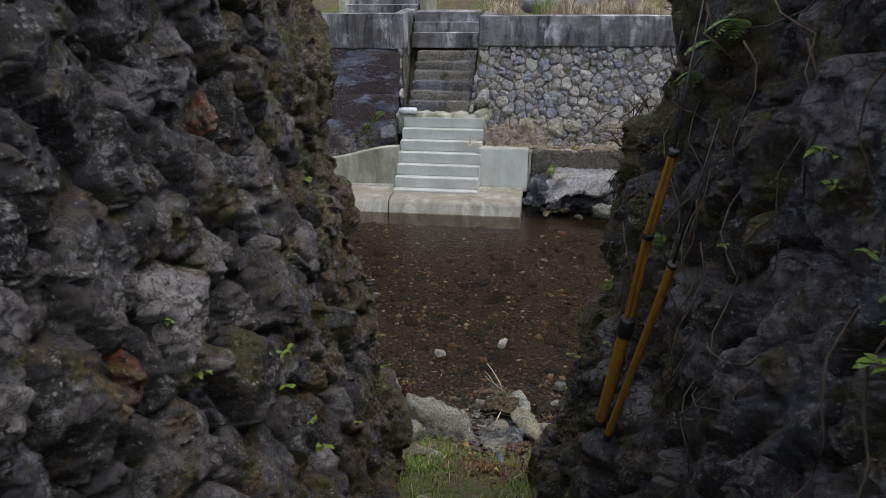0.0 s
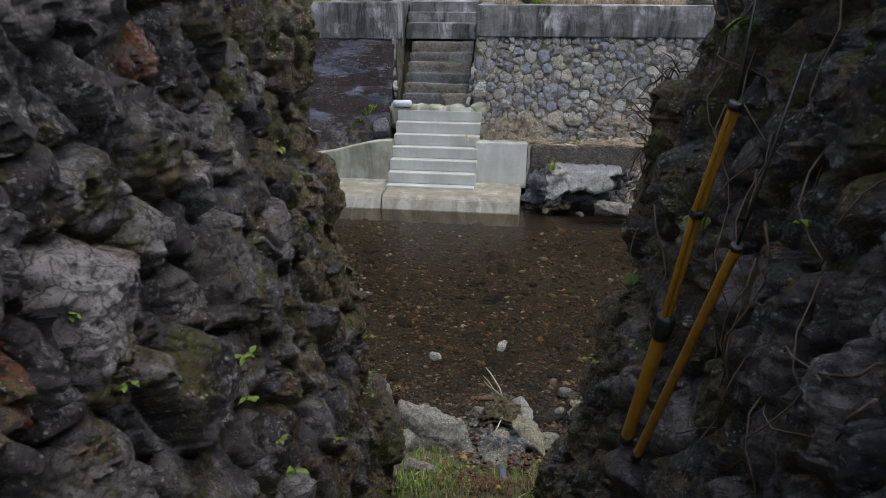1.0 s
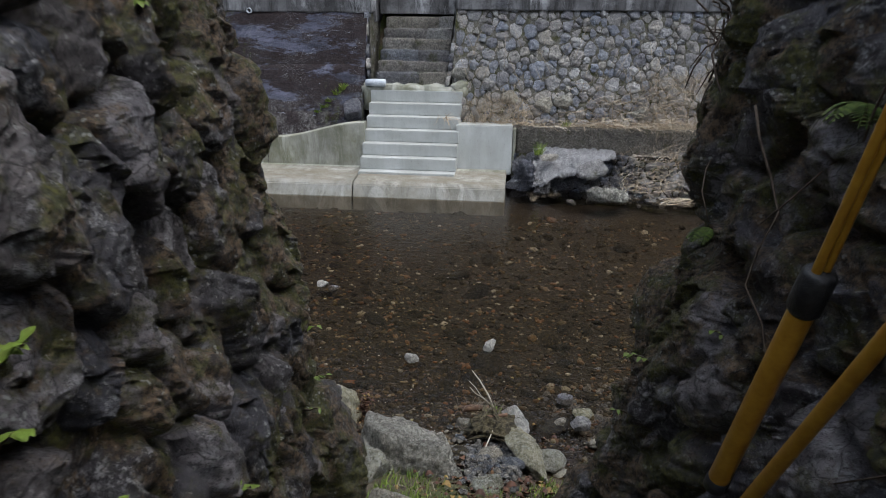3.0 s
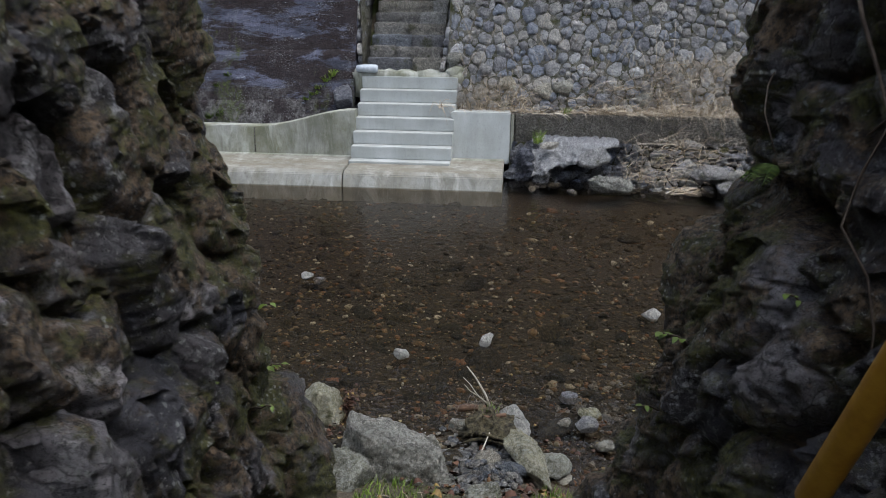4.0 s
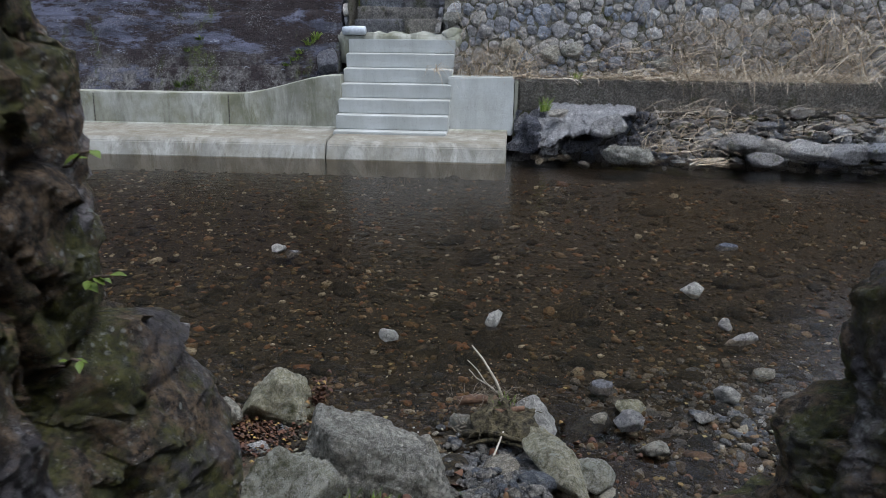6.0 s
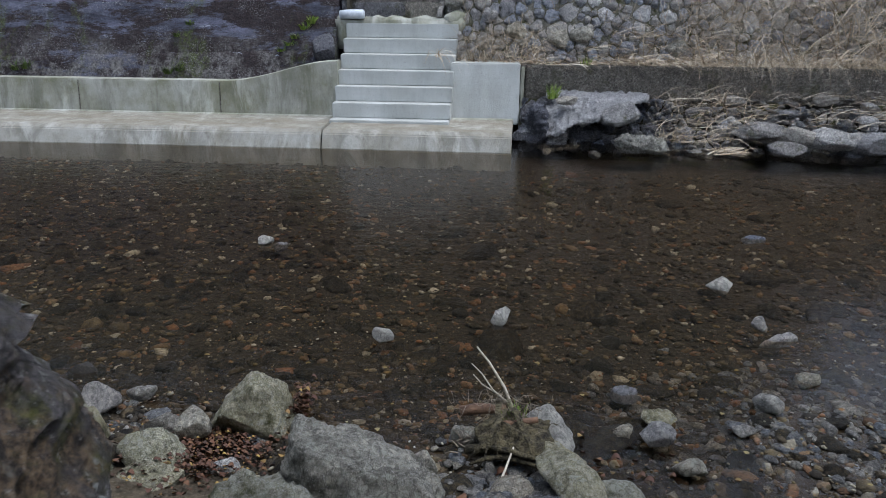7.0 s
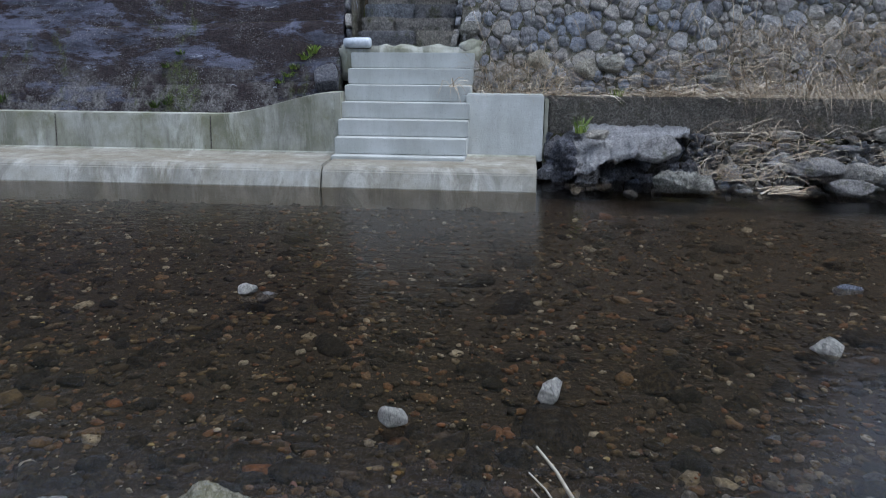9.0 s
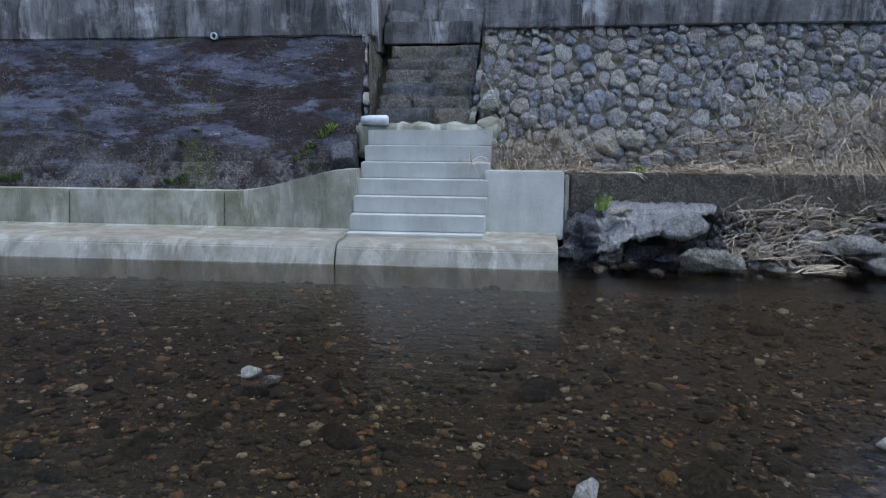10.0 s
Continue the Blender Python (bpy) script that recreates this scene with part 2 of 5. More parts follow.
M_SLAB = rock_material("broken_pale_concrete", (0.27, 0.27, 0.26), (0.55, 0.55, 0.53), (0.74, 0.74, 0.71), lichen=0.2, per="island", tone=(0.95, 1.05))
M_BANKROCK = rock_material("dull_bank_rock", (0.16, 0.162, 0.172), (0.44, 0.443, 0.46), (0.6, 0.6, 0.6), moss=0.3, lichen=0.4)
M_WETROCK = rock_material("wet_dark_rock", (0.04, 0.044, 0.058), (0.165, 0.175, 0.21), (0.42, 0.43, 0.475), lichen=0.25, wet=0.8)


def bed_material():
    k = Nodes("river_pebble", rough=0.8)
    c = k.ramp(k.island(), (0.0, (0.010, 0.008, 0.006)), (0.3, (0.026, 0.020, 0.013)), (0.5, (0.075, 0.055, 0.030)), (0.66, (0.135, 0.10, 0.045)), (0.8, (0.19, 0.085, 0.035)), (0.93, (0.23, 0.19, 0.12)), (1.0, (0.5, 0.47, 0.38)))
    c = k.mix(k.times(k.noise(45, 6, 0.75, 0.42, 0.62), 0.7), c, (0.016, 0.012, 0.008))
    c = k.mix(k.times(k.noise(150, 4, 0.7, 0.56, 0.66), 0.6), c, (0.2, 0.17, 0.12))
    c = k.mix(k.times(k.noise(2.2, 5, 0.6, 0.45, 0.6), 0.5), c, (0.016, 0.012, 0.007))
    k.bump(k.noise(60, 6, 0.75, 0.2, 0.8), 0.9, 0.01)
    return k.done(c)


M_BEDROCK = bed_material()


def grit_material():
    k = Nodes("river_grit", rough=0.75)
    c = k.ramp(k.island(), (0.0, (0.03, 0.022, 0.012)), (0.35, (0.085, 0.06, 0.028)), (0.55, (0.16, 0.125, 0.05)), (0.7, (0.2, 0.085, 0.035)), (0.82, (0.22, 0.2, 0.14)), (0.95, (0.36, 0.33, 0.25)), (1.0, (0.6, 0.58, 0.5)))
    c = k.mix(k.times(k.noise(1.6, 4, 0.6, 0.42, 0.62), 0.75), c, (0.03, 0.022, 0.013))
    return k.done(c)


M_GRIT = grit_material()
M_COBBLE = rock_material("dark_river_cobble", (0.006, 0.005, 0.004), (0.028, 0.023, 0.013), (0.10, 0.078, 0.04), lichen=0.0, per="island", grain=70, tone=(0.5, 1.5), veins=0.0)
M_SHORE = rock_material("shore_pebble", (0.10, 0.10, 0.10), (0.25, 0.246, 0.24), (0.5, 0.49, 0.47), lichen=0.3, per="island", grain=90, tone=(0.35, 1.6))
# on the stairs silt only darkens the treads, against too bright top light
M_NEW = concrete_material("new_concrete", (0.45, 0.465, 0.45), (0.37, 0.38, 0.355), streaks=0.16, dark=0.7, silt=0.3)
M_TOE = concrete_material("silty_toe_concrete", (0.33, 0.326, 0.295), (0.21, 0.196, 0.155), streaks=0.45, dark=0.6, silt=0.75)
M_NEWOLD = concrete_material("weathered_parapet_concrete", (0.33, 0.33, 0.29), (0.18, 0.18, 0.12), streaks=0.5, dark=0.5, moss=0.3)
M_DARK = revetment_material()
M_CAP = concrete_material("streaked_cap_concrete", (0.28, 0.28, 0.285), (0.14, 0.138, 0.138), streaks=1.0, dark=0.5, blot=0.45)
M_KERB = rock_material("mossy_kerb_concrete", (0.055, 0.053, 0.05), (0.165, 0.158, 0.147), (0.36, 0.355, 0.34), moss=0.4, lichen=0.45, per="island", grain=75, veins=0.0, tone=(0.9, 1.1))
M_OLDSTEP = rock_material("worn_step_stone", (0.13, 0.13, 0.133), (0.29, 0.288, 0.285), (0.48, 0.475, 0.46), moss=0.4, lichen=0.2)
M_WHITE = plain_material("pale_grey_plastic", (0.5, 0.53, 0.56), (0.36, 0.39, 0.42), 18, 0.5)
M_POLE = plain_material("yellow_varnished_pole", (0.26, 0.125, 0.012), (0.36, 0.19, 0.02), 25, 0.35, 0.1)
M_BLACK = plain_material("black_rubber", (0.008, 0.008, 0.009), (0.02, 0.02, 0.021), 60, 0.45)
M_STRAW = leaf_material("dry_straw", ((0, (0.2, 0.145, 0.09)), (0.45, (0.45, 0.36, 0.25)), (1, (0.72, 0.64, 0.51))), 0.8)
M_GREEN = leaf_material("green_grass", ((0, (0.08, 0.14, 0.02)), (0.6, (0.19, 0.30, 0.04)), (1, (0.33, 0.39, 0.09))))
M_FERN = leaf_material("dark_fern", ((0, (0.03, 0.055, 0.014)), (0.6, (0.07, 0.12, 0.025)), (1, (0.13, 0.18, 0.04))))
M_LEAF = leaf_material("fresh_leaf", ((0, (0.05, 0.09, 0.014)), (0.6, (0.11, 0.17, 0.022)), (1, (0.25, 0.24, 0.03))))
M_FALLEN = leaf_material("fallen_leaf", ((0, (0.04, 0.02, 0.014)), (0.5, (0.085, 0.035, 0.022)), (0.85, (0.13, 0.06, 0.03)), (1, (0.32, 0.22, 0.06))), 0.7)
M_SUNK = leaf_material("sunken_leaf", ((0, (0.09, 0.05, 0.02)), (0.4, (0.16, 0.085, 0.028)), (0.7, (0.17, 0.13, 0.04)), (1, (0.36, 0.32, 0.16))), 0.7)
M_TWIG = plain_material("bleached_twig", (0.30, 0.26, 0.20), (0.45, 0.41, 0.34), 40, 0.8)
M_VINE = plain_material("bare_brown_vine", (0.045, 0.032, 0.024), (0.10, 0.075, 0.055), 40, 0.85)
M_ROOT = plain_material("grey_brown_rootlets", (0.11, 0.09, 0.065), (0.25, 0.21, 0.16), 40, 0.85)
M_WOOD = plain_material("rotten_brown_wood", (0.07, 0.04, 0.025), (0.17, 0.10, 0.06), 25, 0.8, 0.6, 0.006)
M_CLOTH = plain_material("mossy_olive_mat", (0.016, 0.013, 0.008), (0.12, 0.10, 0.055), 30, 0.95, 0.9, 0.012)


def ground_material():
    k = Nodes("bank_earth", rough=0.95)
    c = k.mix(k.noise(5, 8, 0.7), (0.045, 0.034, 0.022), (0.10, 0.078, 0.05))
    c = k.mix(k.noise(60, 6, 0.7, 0.5, 0.7), c, (0.17, 0.135, 0.09))
    c = k.mix(k.times(k.noise(2.2, 6, 0.6, 0.45, 0.6), k.remap(k.height(), 0.15, 0.5)), c, k.mix(k.noise(70, 3), (0.035, 0.045, 0.012), (0.10, 0.12, 0.03)))
    silt = k.mix(k.noise(30, 8, 0.8, 0.4, 0.65), (0.007, 0.005, 0.0035), (0.034, 0.025, 0.015))
    silt = k.mix(k.times(k.noise(110, 5, 0.75, 0.55, 0.66), 0.7), silt, (0.16, 0.13, 0.085))
    c = k.mix(k.remap(k.height(), 0.03, -0.03), c, silt)
    # unseen hillside, coloured dark to dim its reflection in the water
    c = k.mix(k.remap(k.height(), 4.5, 8.0), c, k.mix(k.noise(0.6, 8, 0.7), (0.010, 0.014, 0.008), (0.045, 0.055, 0.028)))
    k.bump(k.cells(24, 0, 0.6), 0.7, 0.02)
    k.bump(k.noise(70, 6, 0.8, 0.2, 0.8), 0.8, 0.01)
    return k.done(c)


def water_material():
    m = bpy.data.materials.new("shallow_river_water")
    m.use_nodes = True
    n, l = m.node_tree.nodes, m.node_tree.links
    n.remove(n["Principled BSDF"])
    clear, gloss = n.new("ShaderNodeBsdfTransparent"), n.new("ShaderNodeBsdfGlossy")
    clear.inputs[0].default_value = (0.80, 0.735, 0.635, 1)
    gloss.inputs["Roughness"].default_value = 0.04
    mp, t1, t2 = n.new("ShaderNodeMapping"), n.new("ShaderNodeTexNoise"), n.new("ShaderNodeTexNoise")
    geo = n.new("ShaderNodeNewGeometry")
    mp.inputs["Scale"].default_value = (0.55, 1.4, 1)
    mp.inputs["Rotation"].default_value = (0, 0, radians(12))
    l.new(geo.outputs["Position"], mp.inputs["Vector"])
    t1.inputs["Scale"].default_value, t1.inputs["Detail"].default_value = 9.0, 4
    t2.inputs["Scale"].default_value, t2.inputs["Detail"].default_value = 30.0, 3
    b1, b2 = n.new("ShaderNodeBump"), n.new("ShaderNodeBump")
    b1.inputs["Strength"].default_value, b1.inputs["Distance"].default_value = 0.45, 0.011
    b2.inputs["Strength"].default_value, b2.inputs["Distance"].default_value = 0.4, 0.005
    for t, b in ((t1, b1), (t2, b2)):
        l.new(mp.outputs[0], t.inputs["Vector"])
        l.new(t.outputs[0], b.inputs["Height"])
    l.new(b1.outputs[0], b2.inputs["Normal"])
    fr, mx = n.new("ShaderNodeFresnel"), n.new("ShaderNodeMixShader")
    fr.inputs["IOR"].default_value = 1.33
    l.new(b2.outputs[0], gloss.inputs["Normal"])
    l.new(b2.outputs[0], fr.inputs["Normal"])
    l.new(fr.outputs[0], mx.inputs[0])
    l.new(clear.outputs[0], mx.inputs[1])
    l.new(gloss.outputs[0], mx.inputs[2])
    l.new(mx.outputs[0], n["Material Output"].inputs["Surface"])
    return m


M_GROUND, M_WATER = ground_material(), water_material()


# ---- mesh helpers ----
def mesh(name, verts, faces, material, smooth=True):
    me = bpy.data.meshes.new(name)
    me.from_pydata([tuple(v) for v in verts], [], faces)
    me.materials.append(material)
    if smooth:
        me.polygons.foreach_set("use_smooth", [True] * len(me.polygons))
    me.update()
    return me


def from_bm(name, bm, material, smooth=False):
    me = bpy.data.meshes.new(name)
    bm.to_mesh(me)
    bm.free()
    me.materials.append(material)
    if smooth:
        me.polygons.foreach_set("use_smooth", [True] * len(me.polygons))
    return me


def thing(name, at, label, category, group="", kind=""):
    ob = new(name)
    ob.location = at
    ob.empty_display_size = 0.1
    return tagged(ob, label, category, group, kind)


def part(name, me, parent, label="", kind="", world=True):
    """One mesh under a thing; with world=True its vertices are in world metres."""
    ob = new(name, me)
    ob.parent = parent
    if world:
        ob.matrix_parent_inverse = Matrix.Translation(-parent.location if parent.parent is None else Vector())
    return tagged(ob, label, kind=kind)


class Soup:
    """Gathers many small pieces into one mesh."""

    def __init__(self):
        self.v, self.f = [], []

    def add(self, verts, faces):
        o = len(self.v)
        self.v += [tuple(p) for p in verts]
        self.f += [tuple(i + o for i in f) for f in faces]

    def mesh(self, name, material, smooth=True):
        return mesh(name, self.v, self.f, material, smooth)


def tube(points, radii, sides=8):
    """A closed tapering tube along points."""
    v, f, pts = [], [], [Vector(p) for p in points]
    for i, p in enumerate(pts):
        d = (pts[min(i + 1, len(pts) - 1)] - pts[max(i - 1, 0)]).normalized()
        a = d.cross(Vector((0.31, 0.2, 0.93))).normalized()
        b = d.cross(a)
        r = radii[i] if isinstance(radii, (list, tuple)) else radii
        v += [p + (a * math.cos(2 * math.pi * s / sides) + b * math.sin(2 * math.pi * s / sides)) * r for s in range(sides)]
    for i in range(len(pts) - 1):
        for s in range(sides):
            f.append((i * sides + s, i * sides + (s + 1) % sides, (i + 1) * sides + (s + 1) % sides, (i + 1) * sides + s))
    f.append(tuple(range(sides - 1, -1, -1)))
    f.append(tuple(range((len(pts) - 1) * sides, len(pts) * sides)))
    return v, f


def ribbon(points, width, side):
    """A flat tapering blade along points."""
    v, f, n = [], [], len(points)
    for i, p in enumerate(points):
        w = width * (1 - (i / (n - 1)) ** 2 * 0.9) / 2
        v += [Vector(p) - side * w, Vector(p) + side * w]
    for i in range(n - 1):
        f.append((2 * i, 2 * i + 1, 2 * i + 3, 2 * i + 2))
    return v, f


def wobble(p, scale, seed=0.0):
    return noise.fractal(Vector(p) * scale + Vector((seed, seed * 1.7, -seed)), 1.0, 2.0, 4)


ICO = {}


def ico(level):
    if level not in ICO:
        bm = bmesh.new()
        bmesh.ops.create_icosphere(bm, subdivisions=level, radius=1.0)
        ICO[level] = ([v.co.copy() for v in bm.verts], [tuple(v.index for v in f.verts) for f in bm.faces])
        bm.free()
    return ICO[level]


def rock(rng, size, level=3, cuts=9, rough=0.06, hewn=()):
    """A broken, faceted stone of about that size (x, y, z), centred on its middle; hewn adds planes (normal, distance)."""
    verts, faces = ico(level)
    planes = [(Vector(n).normalized(), d) for n, d in hewn]
    for _ in range(cuts):
        n = Vector((rng.gauss(0, 1), rng.gauss(0, 1), rng.gauss(0, 1))).normalized()
        planes.append((n, rng.uniform(0.5, 0.88)))
    seed, out, mean = rng.uniform(0, 90), [], sum(size) / 3
    half = Vector(size) / 2
    for co in verts:
        p = co.copy()
        for n, d in planes:
            e = p.dot(n) - d
            if e > 0:
                p -= n * e * 0.94
        q = Vector((p.x * half.x, p.y * half.y, p.z * half.z))
        w = q / mean
        lump = wobble(w, 3.0, seed)
        if level > 2:
            lump += 0.55 * wobble(w, 8.0, seed)
        if level > 3:
            lump += 0.35 * wobble(w, 19.0, seed)
        if level > 4:
            lump += 0.25 * wobble(w, 42.0, seed)
        out.append(q + co * rough * mean * 0.5 * lump)
    return out, faces


def turned(verts, at, rz=0.0, rx=0.0, ry=0.0):
    m = pose(*at, rx, ry, rz)
    return [m @ v for v in verts]


def box(x0, x1, y0, y1, z0, z1, bevel=0.012, seg=2):
    bm = bmesh.new()
    bmesh.ops.create_cube(bm, size=1.0, matrix=Matrix.LocRotScale(((x0 + x1) / 2, (y0 + y1) / 2, (z0 + z1) / 2), None, (x1 - x0, y1 - y0, z1 - z0)))
    if bevel:
        bmesh.ops.bevel(bm, geom=bm.edges[:], offset=bevel, segments=seg, affect="EDGES")
    return bm


def prism(profile, x0, x1, bevel=0.012, seg=2, xs=None):
    """A bar along x with the outline profile [(y, z), ...]."""
    bm = bmesh.new()
    a = [bm.verts.new((x0, y, z)) for y, z in profile]
    b = [bm.verts.new((x1, y, z)) for y, z in profile]
    n = len(profile)
    bm.faces.new(a)
    bm.faces.new(b[::-1])
    for i in range(n):
        bm.faces.new((a[i], b[i], b[(i + 1) % n], a[(i + 1) % n]))
    bmesh.ops.recalc_face_normals(bm, faces=bm.faces[:])
    if bevel:
        bmesh.ops.bevel(bm, geom=bm.edges[:], offset=bevel, segments=seg, affect="EDGES")
    return bm


def chipped(bm, cell=0.12, amount=0.008, scale=7.0, seed=0.0):
    """Cuts long edges up and roughens the surface a little."""
    for _ in range(6):
        long = [e for e in bm.edges if e.calc_length() > cell * 1.6]
        if not long:
            break
        bmesh.ops.subdivide_edges(bm, edges=long, cuts=1, use_grid_fill=True)
    bmesh.ops.triangulate(bm, faces=[f for f in bm.faces if len(f.verts) > 4])
    bm.normal_update()
    for v in bm.verts:
        v.co += v.normal * amount * wobble(v.co, scale, seed)
    return bm


# ---- stones laid in a wall ----
def cells_of(rng, u0, u1, v0, v1, size, spread=0.45, tall=1.0):
    """Irregular cells that fill a rectangle: dart-thrown centres, then nearest-centre regions. Returns polygons."""
    pts, tries = [], 0
    want = (u1 - u0) * (v1 - v0) / (size * size * tall)
    while tries < want * 60 and len(pts) < want * 1.15:
        tries += 1
        r = size * (1 + rng.uniform(-spread, spread)) * 0.82
        p = (rng.uniform(u0, u1), rng.uniform(v0, v1), r)
        if all(math.hypot(p[0] - q[0], (p[1] - q[1]) / tall) > (r + q[2]) / 2 for q in pts):
            pts.append(p)
    polys = []
    for i, (x, y, r) in enumerate(pts):
        poly = [(u0, v0), (u1, v0), (u1, v1), (u0, v1)]
        near = sorted((math.hypot(q[0] - x, q[1] - y), j) for j, q in enumerate(pts) if j != i)[:16]
        for d, j in near:
            qx, qy, qr = pts[j]
            nx, ny = (qx - x) / d, (qy - y) / d
            lim = d * (0.5 + 0.35 * (r - qr) / (r + qr))
            out = []
            for k in range(len(poly)):
                a, b = poly[k], poly[(k + 1) % len(poly)]
                da = (a[0] - x) * nx + (a[1] - y) * ny - lim
                db = (b[0] - x) * nx + (b[1] - y) * ny - lim
                if da <= 0:
                    out.append(a)
                if da * db < 0:
                    s = da / (da - db)
                    out.append((a[0] + (b[0] - a[0]) * s, a[1] + (b[1] - a[1]) * s))
            poly = out
            if len(poly) < 3:
                break
        if len(poly) >= 3:
            polys.append(poly)
    return polys


RINGS = (1.0, 1.03, 1.0, 0.94, 0.86, 0.76, 0.64, 0.5, 0.34, 0.17)
FLAT_RINGS = (1.0, 1.02, 0.97, 0.88, 0.72, 0.5, 0.25)


def wall_stone(rng, poly, place, gap, height, samples=22, rings=RINGS, rough=0.12, slant=0.35):
    """A broken stone that fills one cell and stands out of the wall; place(u, v, h) gives the point h metres in front of the wall."""
    cx, cy = sum(p[0] for p in poly) / len(poly), sum(p[1] for p in poly) / len(poly)
    rad = []
    for s in range(samples):
        a = 2 * math.pi * s / samples
        dx, dy, best = math.cos(a), math.sin(a), 9.0
        for k in range(len(poly)):
            (x1, y1), (x2, y2) = poly[k], poly[(k + 1) % len(poly)]
            ex, ey = x2 - x1, y2 - y1
            den = dx * ey - dy * ex
            if abs(den) > 1e-9:
                t = ((x1 - cx) * ey - (y1 - cy) * ex) / den
                q = ((x1 - cx) * dy - (y1 - cy) * dx) / den
                if t > 0 and -0.001 <= q <= 1.001:
                    best = min(best, t)
        rad.append(best)
    rad = [0.15 * rad[s - 1] + 0.7 * rad[s] + 0.15 * rad[(s + 1) % samples] for s in range(samples)]
    seed = rng.uniform(0, 500)
    rad = [max(0.012, r - gap) * (1 + 0.16 * noise.noise(Vector((2.6 * math.cos(6.283 * s / samples) + seed, 2.6 * math.sin(6.283 * s / samples), seed)))) for s, r in enumerate(rad)]
    mean = sum(rad) / samples
    planes = [(rng.uniform(-slant, slant), rng.uniform(-slant, slant), 1.0)]
    for _ in range(7):
        a, slope = rng.uniform(0, 6.283), rng.uniform(0.35, 1.7)
        planes.append((-slope * math.cos(a), -slope * math.sin(a), 1.0 + slope * rng.uniform(0.2, 0.75)))
    verts = []
    for r, sc in enumerate(rings):
        for s in range(samples):
            a = 2 * math.pi * s / samples
            du, dv = math.cos(a) * rad[s] * sc, math.sin(a) * rad[s] * sc
            if r == 0:
                h = -0.6 * height - 0.03
            else:
                h = min(pu * du / mean + pv * dv / mean + pc for pu, pv, pc in planes)
                h = height * max(0.12, h) * (0.15 if r == 1 else min(1.0, 0.62 + 3.0 * (1 - sc)))
                q = Vector((du + seed, dv, seed))
                jag = 0.35 * wobble(q, 11) + 0.7 * wobble(q, 38)
                h += rough * (height * 0.5 + 0.02) * jag
                du += rough * 0.025 * wobble(q, 16, 7)
                dv += rough * 0.025 * wobble(q, 16, 31)
            verts.append(place(cx + du, cy + dv, h))
    n, faces = len(rings), []
    for r in range(n - 1):
        for s in range(samples):
            t = (s + 1) % samples
            faces.append((r * samples + s, r * samples + t, (r + 1) * samples + t, (r + 1) * samples + s))
    faces.append(tuple((n - 1) * samples + s for s in range(samples)))
    return verts, faces


def lay_stones(rng, parent, polys, place, gap, heights, material, pick=None, flip=False, name="stone", **kw):
    """One object per stone under parent."""
    rest = Soup()
    for poly in polys:
        cx, cy = sum(p[0] for p in poly) / len(poly), sum(p[1] for p in poly) / len(poly)
        v, f = wall_stone(rng, poly, place, gap, rng.uniform(*heights), **kw)
        if flip:
            f = [g[::-1] for g in f]
        if pick is None or pick(cx, cy):
            part(name, mesh(name, v, f, material), parent)
        else:
            rest.add(v, f)
    if rest.v:
        part("rubble", rest.mesh("rubble", material), parent, "packed rubble stones of the same wall", kind="stuff")

# ---- the ground, one sheet ----
def smooth(a, b, x):
    t = min(1.0, max(0.0, (x - a) / (b - a)))
    return t * t * (3 - 2 * t)


def along(table, x):
    return float(np.interp(x, [p[0] for p in table], [p[1] for p in table]))


NEAR_BANK = ((-400, 60), (-40, 9), (-4, 4.4), (0, 2.72), (1.5, 2.05), (3, 1.36), (4, 0.86), (4.6, 0.5), (5.2, 0.2), (5.7, 0.03), (6.2, -0.05), (7, -0.1), (9, -0.14), (11.2, -0.2), (12.3, -0.2))
WEST_BATTER = ((0.5, 0.42), (1.2, 0.335), (1.7, 0.235), (2.1, 0.18), (2.7, 0.08), (3.12, 0.02), (3.86, -0.05), (4.4, -0.08))
EAST_BATTER = ((0.5, 1.27), (0.86, 1.30), (1.3, 1.345), (1.7, 1.435), (2.1, 1.535), (2.45, 1.64), (3.0, 1.70), (3.4, 1.80), (4.4, 1.86))


def LEFT_EDGE(y, z):
    return along(WEST_BATTER, z) - 0.035 + 0.12 * smooth(3.9, 2.6, y)

WALL_END = 4.0


def RIGHT_EDGE(y, z):
    """The east face: a bulge high up, then the end stepping back above it."""
    x = along(EAST_BATTER, z) + 0.035 + 0.13 * smooth(3.6, 2.6, y)
    x -= 0.03 * smooth(2.42, 2.52, z) * smooth(3.6, 3.3, z) * smooth(3.0, 3.3, y)
    return x + 0.05 * smooth(2.33, 2.40, z) * smooth(2.50, 2.44, z) * smooth(3.2, 3.5, y)



def revet_y(z):
    return 12.72 + (z - 0.64) * 0.46


